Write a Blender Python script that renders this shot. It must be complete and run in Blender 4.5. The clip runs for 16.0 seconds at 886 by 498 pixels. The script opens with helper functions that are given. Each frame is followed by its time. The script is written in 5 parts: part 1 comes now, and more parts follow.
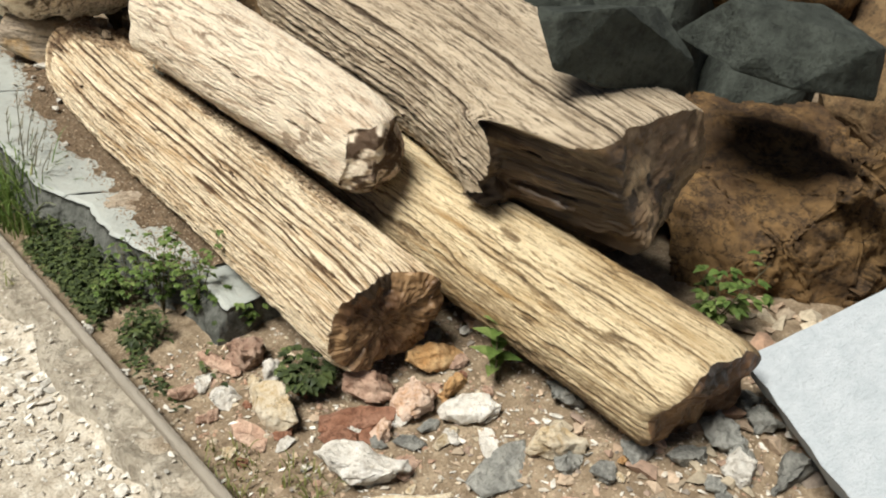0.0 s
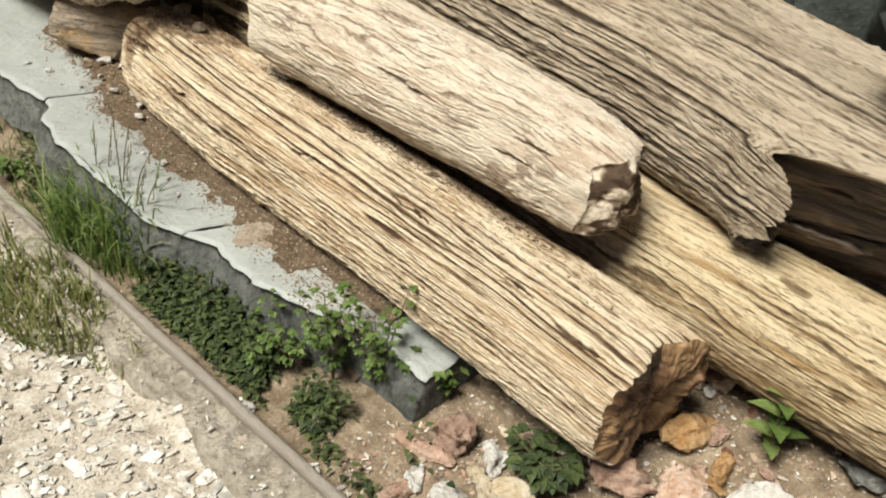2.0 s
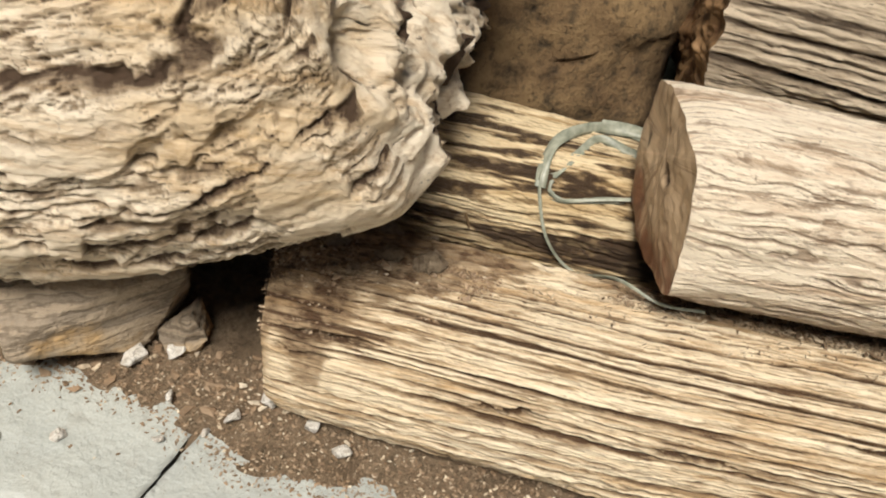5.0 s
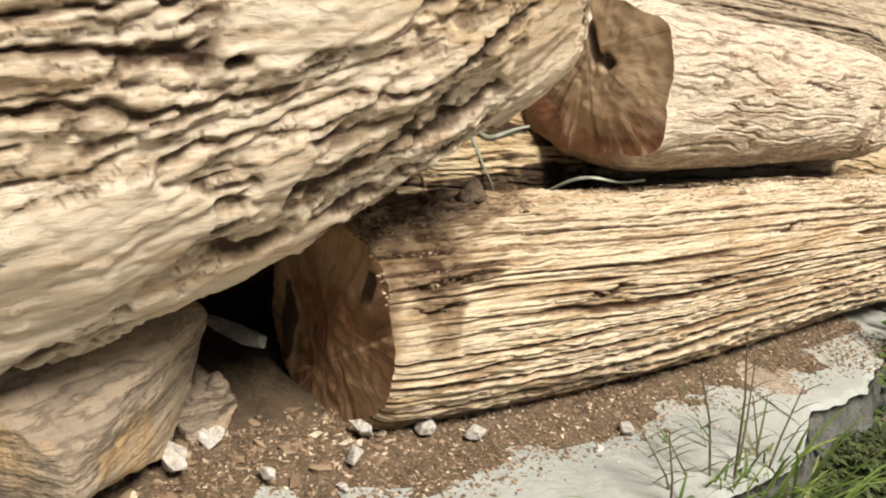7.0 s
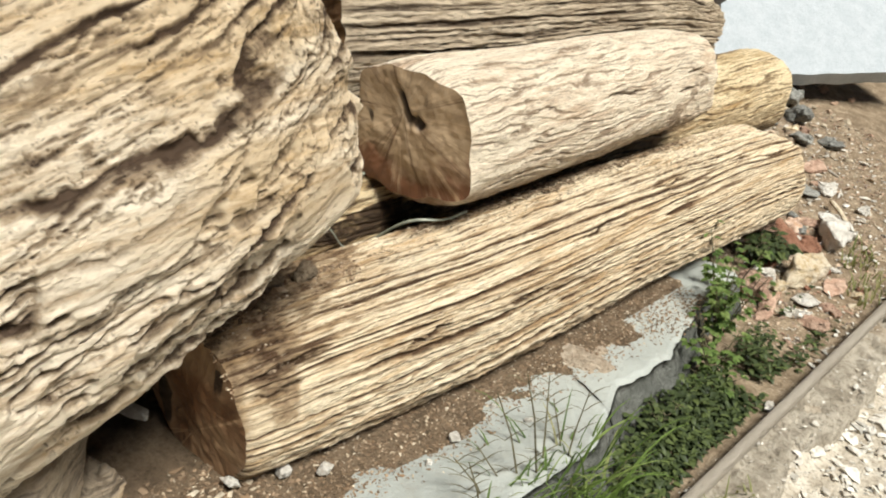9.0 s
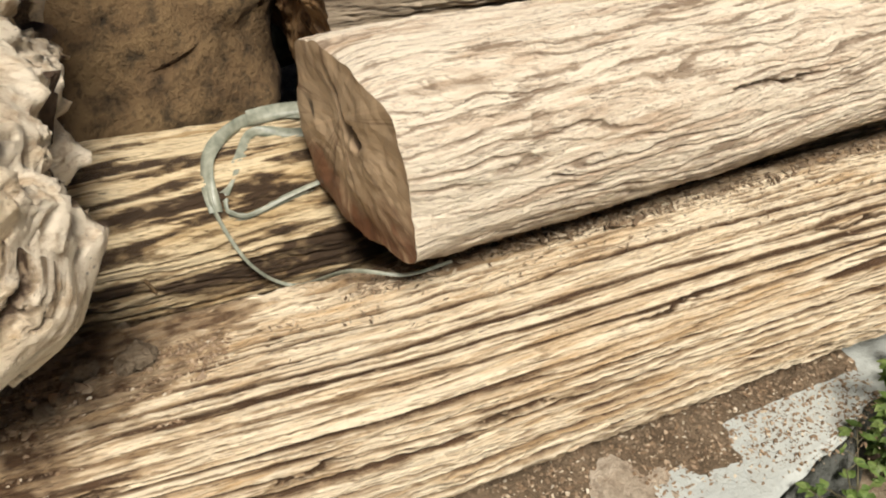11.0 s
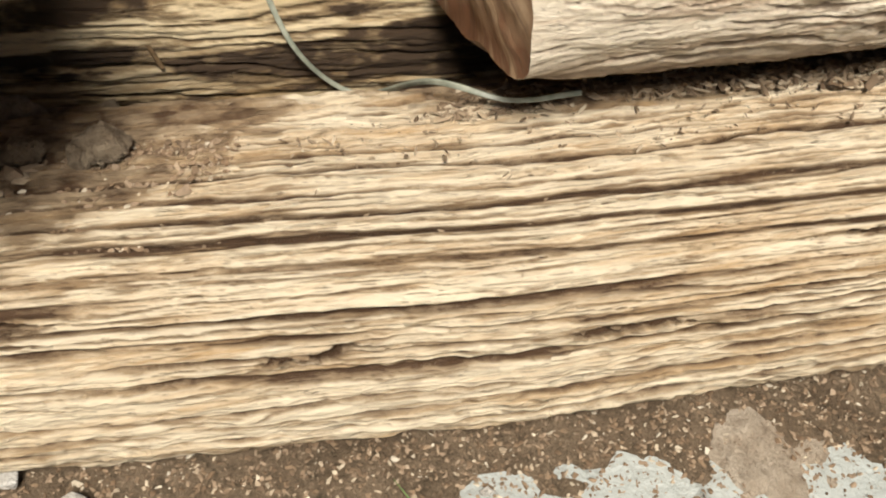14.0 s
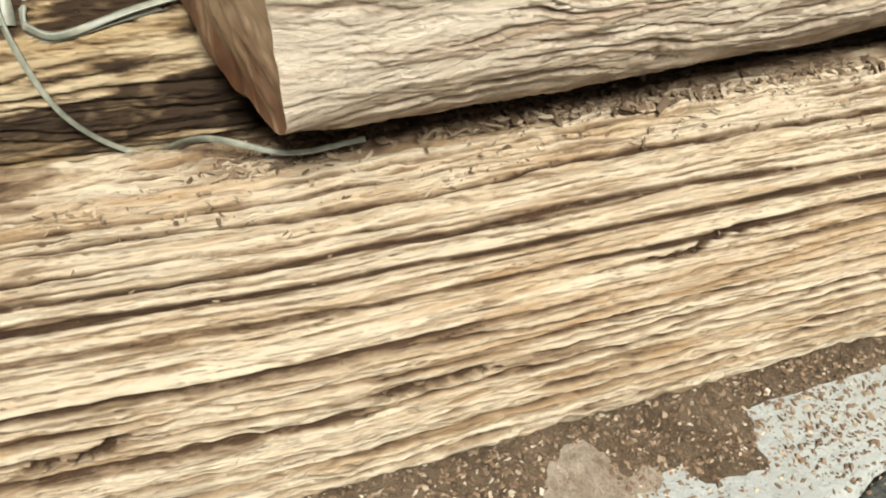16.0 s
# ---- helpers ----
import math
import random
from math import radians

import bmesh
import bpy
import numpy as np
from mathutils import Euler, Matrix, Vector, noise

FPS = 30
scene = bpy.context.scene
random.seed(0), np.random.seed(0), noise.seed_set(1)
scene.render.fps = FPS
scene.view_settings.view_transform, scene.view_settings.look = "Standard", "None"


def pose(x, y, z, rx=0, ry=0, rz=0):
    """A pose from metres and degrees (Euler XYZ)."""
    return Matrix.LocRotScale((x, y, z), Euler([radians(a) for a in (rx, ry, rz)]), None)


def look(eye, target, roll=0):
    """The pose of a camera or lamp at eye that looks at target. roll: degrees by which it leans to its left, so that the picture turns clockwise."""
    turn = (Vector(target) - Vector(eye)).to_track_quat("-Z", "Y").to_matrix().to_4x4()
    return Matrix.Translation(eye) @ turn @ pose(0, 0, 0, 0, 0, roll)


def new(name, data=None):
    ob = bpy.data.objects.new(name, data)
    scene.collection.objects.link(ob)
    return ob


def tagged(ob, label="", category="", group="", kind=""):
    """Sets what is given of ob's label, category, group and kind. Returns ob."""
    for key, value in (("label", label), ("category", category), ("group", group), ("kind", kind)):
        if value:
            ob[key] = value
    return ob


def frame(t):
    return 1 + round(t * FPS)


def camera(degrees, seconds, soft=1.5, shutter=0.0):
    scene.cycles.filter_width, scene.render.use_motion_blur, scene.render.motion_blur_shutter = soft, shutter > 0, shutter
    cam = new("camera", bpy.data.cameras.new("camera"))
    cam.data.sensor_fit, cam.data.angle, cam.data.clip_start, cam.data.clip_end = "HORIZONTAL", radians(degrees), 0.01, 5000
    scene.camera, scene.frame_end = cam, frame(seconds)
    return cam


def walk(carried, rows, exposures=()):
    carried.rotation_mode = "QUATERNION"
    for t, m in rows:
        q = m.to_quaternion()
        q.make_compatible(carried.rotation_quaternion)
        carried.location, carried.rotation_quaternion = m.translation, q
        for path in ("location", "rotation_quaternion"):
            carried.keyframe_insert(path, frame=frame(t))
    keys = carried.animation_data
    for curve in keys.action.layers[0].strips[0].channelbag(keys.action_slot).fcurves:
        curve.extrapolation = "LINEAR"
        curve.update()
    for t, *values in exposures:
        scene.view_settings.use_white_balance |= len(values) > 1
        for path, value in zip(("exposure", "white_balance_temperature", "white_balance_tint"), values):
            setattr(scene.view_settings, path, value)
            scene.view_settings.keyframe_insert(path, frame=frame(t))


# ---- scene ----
cam = camera(53.9, 16.0, soft=2.0)
PATH = [
    (0, (-0.068, 0.033, 1.287), (1.166, 1.288, 0.336), 5.7),
    (0.5, (-0.098, 0.189, 1.272), (1.101, 1.455, 0.292), 5.8),
    (1, (-0.083, 0.37, 1.265), (1.061, 1.643, 0.229), 5.3),
    (1.5, (-0.083, 0.548, 1.251), (1.065, 1.779, 0.171), 5.4),
    (2, (-0.167, 0.743, 1.264), (1.085, 1.876, 0.193), 5.1),
    (2.5, (-0.212, 0.949, 1.239), (1.107, 2.01, 0.173), 4.3),
    (3, (-0.081, 1.323, 1.29), (1.198, 2.338, 0.134), 3.5),
    (3.5, (-0.015, 1.605, 1.275), (1.283, 2.545, 0.078), 3.7),
    (4, (0.026, 1.971, 1.272), (1.405, 2.701, 0.021), 4.2),
    (4.5, (0.053, 2.261, 1.259), (1.52, 2.778, 0.002), 3.4),
    (5, (0.111, 2.633, 1.248), (1.649, 2.82, -0.017), 4.1),
    (5.2, (0.089, 2.769, 1.237), (1.674, 2.78, 0.017), 5.1),
    (7.3, (0.286, 3.534, 0.68), (1.632, 2.192, 0.056), 7.0),
    (7.5, (0.317, 3.518, 0.613), (1.655, 2.153, 0.023), 7.4),
    (8, (0.332, 3.512, 0.575), (1.64, 2.13, -0.041), 7.9),
    (8.5, (0.221, 3.487, 0.868), (1.451, 2.142, 0.045), 5.6),
    (9, (0.062, 3.467, 1.167), (1.264, 2.191, 0.204), 2.6),
    (9.2, (0.007, 3.382, 1.21), (1.214, 2.143, 0.206), 1.7),
    (11.3, (0.349, 2.646, 1.119), (1.772, 2.187, -0.209), -3.7),
    (11.5, (0.394, 2.634, 1.067), (1.804, 2.231, -0.293), -3.0),
    (12, (0.461, 2.664, 0.958), (1.812, 2.384, -0.49), -2.6),
    (12.5, (0.465, 2.661, 0.919), (1.779, 2.444, -0.574), -2.8),
    (13, (0.479, 2.636, 0.915), (1.794, 2.428, -0.577), -2.5),
    (13.5, (0.484, 2.627, 0.91), (1.798, 2.406, -0.581), -1.9),
    (14, (0.491, 2.601, 0.905), (1.791, 2.354, -0.594), -1.2),
    (14.5, (0.499, 2.575, 0.91), (1.8, 2.287, -0.581), -0.7),
    (15, (0.503, 2.545, 0.905), (1.796, 2.195, -0.58), 0.2),
    (15.5, (0.505, 2.524, 0.903), (1.78, 2.116, -0.583), 0.7),
    (16, (0.513, 2.502, 0.896), (1.785, 2.039, -0.576), 0.5),
]
EXPOSURES = [(0.0, -0.03, 6300, 8.5), (1.5, -0.06, 6300, 8.5), (3.5, 0.02, 6400, 9.0), (5.2, -0.06, 6550, 12.0), (7.3, 0.2, 6700, 13.0), (8.1, 0.25, 6700, 12.0), (8.6, 0.15, 6400, 9.0), (9.2, 0.03, 6250, 8.0), (11.3, 0.0, 6550, 12.0), (13.0, 0.0, 6550, 12.0), (16.0, 0.05, 6350, 9.5)]
walk(cam, [(t, look(eye, target, roll)) for t, eye, target, roll in PATH], EXPOSURES)

# ---- light and sky ----
world = bpy.data.worlds.new("sky")
scene.world = world
world.use_nodes = True
wn = world.node_tree.nodes
sky = wn.new("ShaderNodeTexSky")
sky.sky_type, sky.sun_disc = "NISHITA", False
sky.sun_elevation, sky.sun_rotation = radians(58), radians(275)
sky.air_density, sky.dust_density = 1.0, 3.0
world.node_tree.links.new(sky.outputs[0], wn["Background"].inputs[0])
wn["Background"].inputs[1].default_value = 0.023
sun_data = bpy.data.lights.new("sun", "SUN")
sun_data.energy, sun_data.angle, sun_data.color = 6.0, radians(22), (1.0, 0.955, 0.87)
sun = new("sun", sun_data)
sun.matrix_world = look((-3.4, 2.3, 7.0), (0.9, 2.2, 0.0))


# ---- numbers: smooth noise on arrays ----
def vnoise(x, y, z, seed=0):
    """Smooth value noise in -1..1 on arrays."""
    out = 0.0
    i, j, k = np.floor(x).astype(np.int64), np.floor(y).astype(np.int64), np.floor(z).astype(np.int64)
    u, v, w = x - i, y - j, z - k
    u, v, w = [a * a * a * (a * (a * 6 - 15) + 10) for a in (u, v, w)]
    for di in (0, 1):
        for dj in (0, 1):
            for dk in (0, 1):
                h = ((i + di) * 374761393 + (j + dj) * 668265263 + (k + dk) * 2147483647 + seed * 974634777) & 0xFFFFFFFF
                h = ((h ^ (h >> 13)) * 1274126177) & 0xFFFFFFFF
                h = ((h ^ (h >> 16)) * 2246822519) & 0xFFFFFFFF
                val = ((h ^ (h >> 15)) & 0xFFFFFF) / 8388607.5 - 1.0
                out = out + val * (u if di else 1 - u) * (v if dj else 1 - v) * (w if dk else 1 - w)
    return out


def fnoise(x, y, z, seed=0, octaves=4):
    out, amp, total = 0.0, 1.0, 0.0
    for o in range(octaves):
        out = out + amp * vnoise(x * 2 ** o, y * 2 ** o, z * 2 ** o, seed + o)
        total += amp
        amp *= 0.5
    return out / total


def smooth(a, lo, hi):
    t = np.clip((a - lo) / (hi - lo), 0, 1)
    return t * t * (3 - 2 * t)


# ---- materials ----
def material(name, rough=0.85, spec=0.3):
    m = bpy.data.materials.new(name)
    m.use_nodes = True
    b = m.node_tree.nodes["Principled BSDF"]
    b.inputs["Roughness"].default_value = rough
    b.inputs["Specular IOR Level"].default_value = spec
    return m, m.node_tree.nodes, m.node_tree.links, b


def tex(nodes, links, scale, detail=6, stretch=(1, 1, 1), rough=0.6, kind="ShaderNodeTexNoise", coord="Object"):
    co = nodes.new("ShaderNodeTexCoord")
    mp = nodes.new("ShaderNodeMapping")
    mp.inputs["Scale"].default_value = stretch
    links.new(co.outputs[coord], mp.inputs[0])
    t = nodes.new(kind)
    t.inputs["Scale"].default_value = scale
    if kind == "ShaderNodeTexNoise":
        t.inputs["Detail"].default_value, t.inputs["Roughness"].default_value = detail, rough
    links.new(mp.outputs[0], t.inputs["Vector"])
    return t.outputs["Fac"] if kind == "ShaderNodeTexNoise" else t.outputs["Distance"]


def ramp(nodes, links, src, stops):
    r = nodes.new("ShaderNodeValToRGB")
    els = r.color_ramp.elements
    while len(els) < len(stops):
        els.new(0.5)
    for e, (p, c) in zip(els, stops):
        e.position = p
        e.color = (*c, 1) if len(c) == 3 else c
    links.new(src, r.inputs[0])
    return r.outputs[0]


def mix(nodes, links, fac, a, b, mode="MIX"):
    n = nodes.new("ShaderNodeMix")
    n.data_type, n.blend_type = "RGBA", mode
    for sock, val in ((n.inputs[0], fac), (n.inputs[6], a), (n.inputs[7], b)):
        if isinstance(val, bpy.types.NodeSocket):
            links.new(val, sock)
        elif isinstance(val, (int, float)):
            sock.default_value = val
        else:
            sock.default_value = (*val, 1)
    return n.outputs[2]


def bump(nodes, links, b, heights, distance=0.01, strength=1.0):
    prev = None
    for h, d in heights:
        n = nodes.new("ShaderNodeBump")
        n.inputs["Strength"].default_value, n.inputs["Distance"].default_value = strength, d
        links.new(h, n.inputs["Height"])
        if prev:
            links.new(prev, n.inputs["Normal"])
        prev = n.outputs[0]
    links.new(prev, b.inputs["Normal"])


def grey(v):
    return (v, v, v)


def wood_material(name, pale, mid, dark, stain, stain_at=0.62, flecks=0.31, patchy=0.5):
    """Petrified wood: pale weathered ridges, brown fibre streaks, brown fissures with groove shade in the colour."""
    m, n, l, b = material(name, 0.72, 0.35)
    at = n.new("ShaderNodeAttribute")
    at.attribute_name = "dark_mask"
    streak = tex(n, l, 52, 8, (1, 0.06, 1), 0.72)
    fine = tex(n, l, 210, 6, (1, 0.09, 1), 0.7)
    patch = tex(n, l, 5, 5, (1, 0.35, 1), 0.6)
    speck = tex(n, l, 150, 5, (1, 0.2, 1), 0.7)
    base = mix(n, l, ramp(n, l, streak, [(0.335, grey(0)), (0.52, grey(1))]), mid, pale)
    base = mix(n, l, ramp(n, l, patch, [(0.5, grey(0)), (stain_at + 0.14, grey(patchy))]), base, stain)
    dash = tex(n, l, 30, 7, (1, 0.13, 1), 0.66)
    base = mix(n, l, ramp(n, l, dash, [(flecks, grey(0.9)), (flecks + 0.06, grey(0))]), base, tuple(0.35 * a + 0.65 * c for a, c in zip(mid, dark)))
    crumb = tex(n, l, 85, 8, (1, 0.4, 1), 0.75)
    base = mix(n, l, ramp(n, l, crumb, [(0.27, grey(0.6)), (0.38, grey(0))]), base, mid)
    base = mix(n, l, ramp(n, l, fine, [(0.30, grey(0.75)), (0.43, grey(0))]), base, mid)
    base = mix(n, l, ramp(n, l, speck, [(0.27, grey(0.95)), (0.36, grey(0))]), base, dark)
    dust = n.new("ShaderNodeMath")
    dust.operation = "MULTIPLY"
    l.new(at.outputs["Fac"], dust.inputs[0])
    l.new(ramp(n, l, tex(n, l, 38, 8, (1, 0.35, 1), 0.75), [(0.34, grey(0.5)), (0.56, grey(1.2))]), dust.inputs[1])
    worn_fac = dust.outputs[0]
    # the mask darkens grooves: brown fissure colour plus painted groove shade
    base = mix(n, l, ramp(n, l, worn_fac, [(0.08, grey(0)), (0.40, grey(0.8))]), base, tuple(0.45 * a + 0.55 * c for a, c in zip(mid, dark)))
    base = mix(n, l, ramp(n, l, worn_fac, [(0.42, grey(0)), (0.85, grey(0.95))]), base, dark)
    l.new(base, b.inputs["Base Color"])
    l.new(ramp(n, l, patch, [(0.3, grey(0.5)), (0.7, grey(0.85))]), b.inputs["Roughness"])
    bump(n, l, b, [(streak, 0.007), (crumb, 0.007), (fine, 0.0035), (speck, 0.003)])
    return m


def stone_material(name, a, c, dark, scale=8.0, rough=0.85, spec=0.3, vary=0.0, vein=None, calm=1.0, relief=1.0):
    m, n, l, b = material(name, rough, spec)
    big = tex(n, l, scale, 6, rough=0.62)
    small = tex(n, l, scale * 9, 5, rough=0.65)
    base = mix(n, l, ramp(n, l, big, [(0.36, grey(0)), (0.64, grey(1))]), a, c)
    midway = tex(n, l, scale * 3.2, 8, rough=0.72)
    base = mix(n, l, ramp(n, l, midway, [(0.33, grey(0.85 * calm)), (0.5, grey(0))]), base, dark)
    base = mix(n, l, ramp(n, l, midway, [(0.55, grey(0)), (0.75, grey(0.6 * calm))]), base, tuple(min(0.9, v * 1.3) for v in c))
    base = mix(n, l, ramp(n, l, small, [(0.28, grey(0.8)), (0.46, grey(0))]), base, dark)
    if vein:
        v = tex(n, l, scale * 1.7, 8, (1, 1, 2.2), 0.7)
        base = mix(n, l, ramp(n, l, v, [(0.475, grey(0)), (0.5, grey(0.85)), (0.525, grey(0))]), base, vein)
    if vary:
        oi = n.new("ShaderNodeObjectInfo")
        hsv = n.new("ShaderNodeHueSaturation")
        mm = n.new("ShaderNodeMapRange")
        mm.inputs[3].default_value, mm.inputs[4].default_value = 1 - vary, 1 + vary
        l.new(oi.outputs["Random"], mm.inputs[0])
        l.new(mm.outputs[0], hsv.inputs["Value"])
        l.new(base, hsv.inputs["Color"])
        base = hsv.outputs[0]
    l.new(base, b.inputs["Base Color"])
    bump(n, l, b, [(big, 0.02 * relief), (midway, 0.010 * relief), (small, 0.004)])
    return m


def island_material(name, stops, rough=0.9, scale=60.0):
    """Loose small pieces, each with its own tint."""
    m, n, l, b = material(name, rough, 0.25)
    g = n.new("ShaderNodeNewGeometry")
    base = ramp(n, l, g.outputs["Random Per Island"], stops)
    t = tex(n, l, scale, 5)
    base = mix(n, l, ramp(n, l, t, [(0.3, grey(0.55)), (0.6, grey(0))]), base, (0.13, 0.10, 0.07))
    l.new(base, b.inputs["Base Color"])
    bump(n, l, b, [(t, 0.004)])
    return m


def leaf_material(name, stops):
    m, n, l, b = material(name, 0.5, 0.4)
    g = n.new("ShaderNodeNewGeometry")
    base = ramp(n, l, g.outputs["Random Per Island"], stops)
    t = tex(n, l, 120, 3)
    base = mix(n, l, ramp(n, l, t, [(0.35, grey(0.4)), (0.6, grey(0))]), base, (0.03, 0.045, 0.015))
    l.new(base, b.inputs["Base Color"])
    b.inputs["Subsurface Weight"].default_value = 0.0
    tr = n.new("ShaderNodeBsdfTranslucent")
    l.new(base, tr.inputs[0])
    ms = n.new("ShaderNodeMixShader")
    ms.inputs[0].default_value = 0.3
    l.new(b.outputs[0], ms.inputs[1])
    l.new(tr.outputs[0], ms.inputs[2])
    l.new(ms.outputs[0], n["Material Output"].inputs[0])
    return m


W_FRONT = wood_material("wood_front", (0.95, 0.815, 0.59), (0.61, 0.405, 0.205), (0.085, 0.042, 0.018), (0.66, 0.45, 0.23))
W_TOP = wood_material("wood_top", (0.93, 0.815, 0.635), (0.62, 0.45, 0.30), (0.10, 0.058, 0.032), (0.62, 0.36, 0.22), 0.51, 0.34, 0.75)
W_GOLD = wood_material("wood_gold", (0.84, 0.69, 0.44), (0.44, 0.28, 0.12), (0.045, 0.024, 0.011), (0.46, 0.29, 0.10), 0.52, 0.29)
W_BACK = wood_material("wood_back", (0.64, 0.53, 0.385), (0.40, 0.305, 0.20), (0.075, 0.05, 0.03), (0.30, 0.22, 0.14), 0.52)
W_BIG = wood_material("wood_big", (0.93, 0.81, 0.63), (0.56, 0.40, 0.235), (0.065, 0.036, 0.019), (0.62, 0.41, 0.17), 0.51, 0.32, 0.5)


def cut_material(name, red, tan, low, high, heart=None, pith=None):
    """A sawn or broken end of petrified wood: red-brown heart, tan rind, radial streaks."""
    m, n, l, b = material(name, 0.5, 0.45)
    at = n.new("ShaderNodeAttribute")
    at.attribute_name = "dark_mask"
    big = tex(n, l, 7, 5)
    ray_like = tex(n, l, 26, 7, (1, 1, 0.4), 0.68)
    spread = big
    if heart is not None:
        co = n.new("ShaderNodeTexCoord")
        sep = n.new("ShaderNodeSeparateXYZ")
        l.new(co.outputs["Object"], sep.inputs[0])
        spread = n.new("ShaderNodeMath")
        spread.operation = "MULTIPLY_ADD"
        spread.inputs[1].default_value = 3.0
        l.new(sep.outputs[2], spread.inputs[0])
        less = n.new("ShaderNodeMath")
        less.operation = "SUBTRACT"
        l.new(big, less.inputs[0])
        less.inputs[1].default_value = heart * 3.0
        l.new(less.outputs[0], spread.inputs[2])
        spread = spread.outputs[0]
    base = mix(n, l, ramp(n, l, spread, [(low, grey(0)), (high, grey(1))]), red, tan)
    calm = 0.3 if pith else 1.0
    base = mix(n, l, ramp(n, l, ray_like, [(0.34, grey(0.8 * calm)), (0.5, grey(0))]), base, tuple(c * 0.45 for c in red))
    base = mix(n, l, ramp(n, l, ray_like, [(0.58, grey(0)), (0.72, grey(0.4 * calm))]), base, (0.36, 0.26, 0.17))
    if pith is not None:
        co = n.new("ShaderNodeTexCoord")
        mp = n.new("ShaderNodeMapping")
        mp.inputs["Location"].default_value = (-pith[0], 0, -pith[1])
        l.new(co.outputs["Object"], mp.inputs[0])
        sep = n.new("ShaderNodeSeparateXYZ")
        l.new(mp.outputs[0], sep.inputs[0])
        turn = n.new("ShaderNodeMath")
        turn.operation = "ARCTAN2"
        l.new(sep.outputs[0], turn.inputs[0])
        l.new(sep.outputs[2], turn.inputs[1])
        far = n.new("ShaderNodeVectorMath")
        far.operation = "LENGTH"
        l.new(mp.outputs[0], far.inputs[0])
        fan = n.new("ShaderNodeCombineXYZ")
        l.new(turn.outputs[0], fan.inputs[0])
        slow = n.new("ShaderNodeMath")
        slow.operation = "MULTIPLY"
        slow.inputs[1].default_value = 2.2
        l.new(far.outputs["Value"], slow.inputs[0])
        l.new(slow.outputs[0], fan.inputs[1])
        rays = n.new("ShaderNodeTexNoise")
        rays.inputs["Scale"].default_value, rays.inputs["Detail"].default_value, rays.inputs["Roughness"].default_value = 5.5, 6, 0.68
        l.new(fan.outputs[0], rays.inputs["Vector"])
        base = mix(n, l, ramp(n, l, rays.outputs["Fac"], [(0.56, grey(0)), (0.66, grey(0.75))]), base, tuple(min(1, c * 1.25) for c in tan))
        base = mix(n, l, ramp(n, l, rays.outputs["Fac"], [(0.33, grey(0.8)), (0.45, grey(0))]), base, tuple(c * 0.5 for c in red))
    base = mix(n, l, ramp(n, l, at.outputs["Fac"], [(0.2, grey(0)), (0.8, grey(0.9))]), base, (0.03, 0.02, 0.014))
    l.new(base, b.inputs["Base Color"])
    bump(n, l, b, [(big, 0.004), (ray_like, 0.0016)])
    return m


CUT_BROWN = cut_material("cut_brown", (0.11, 0.056, 0.026), (0.36, 0.225, 0.11), 0.42, 0.64)
CUT_TAN = cut_material("cut_tan", (0.16, 0.10, 0.055), (0.38, 0.275, 0.165), 0.44, 0.62)
CUT_RUST = cut_material("cut_rust", (0.20, 0.10, 0.048), (0.42, 0.28, 0.16), 0.42, 0.62, None, (0.03, 0.16))
CUT_RED = cut_material("cut_red", (0.20, 0.09, 0.045), (0.48, 0.35, 0.22), 0.40, 0.58, 0.17, (0.0, 0.245))
S_SLAB = stone_material("slab_stone", (0.345, 0.365, 0.338), (0.44, 0.457, 0.414), (0.31, 0.31, 0.275), 3.0, 0.48, 0.7, calm=0.3)
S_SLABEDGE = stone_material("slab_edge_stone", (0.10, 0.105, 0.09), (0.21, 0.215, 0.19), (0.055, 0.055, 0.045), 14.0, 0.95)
S_GRANITE = stone_material("granite", (0.42, 0.455, 0.475), (0.49, 0.52, 0.54), (0.33, 0.36, 0.38), 16.0, 0.75, calm=0.45, relief=0.25)
S_DARK = stone_material("dark_grey_stone", (0.032, 0.037, 0.030), (0.062, 0.070, 0.058), (0.014, 0.016, 0.013), 7.0, 0.85, 0.3)
S_BROWN = stone_material("brown_stone", (0.06, 0.033, 0.015), (0.20, 0.118, 0.045), (0.024, 0.015, 0.009), 4.5, 0.8, 0.3, 0.0, (0.012, 0.008, 0.005), relief=0.8)
S_MOSS = stone_material("mossy_brown_stone", (0.10, 0.06, 0.03), (0.22, 0.145, 0.07), (0.022, 0.018, 0.012), 7.0, 0.95)


def strata_material():
    m, n, l, b = material("layered_stone", 0.85, 0.3)
    big, band, fine = tex(n, l, 9, 6), tex(n, l, 11, 6, (0.35, 0.35, 2.6), 0.6), tex(n, l, 90, 5)
    base = mix(n, l, ramp(n, l, band, [(0.36, grey(0)), (0.6, grey(1))]), (0.20, 0.165, 0.125), (0.42, 0.335, 0.235))
    base = mix(n, l, ramp(n, l, big, [(0.5, grey(0)), (0.68, grey(0.8))]), base, (0.45, 0.27, 0.09))
    base = mix(n, l, ramp(n, l, band, [(0.44, grey(0)), (0.465, grey(0.8)), (0.49, grey(0))]), base, (0.11, 0.085, 0.06))
    base = mix(n, l, ramp(n, l, fine, [(0.3, grey(0.6)), (0.48, grey(0))]), base, (0.15, 0.115, 0.08))
    l.new(base, b.inputs["Base Color"])
    bump(n, l, b, [(band, 0.02), (fine, 0.005)])
    return m


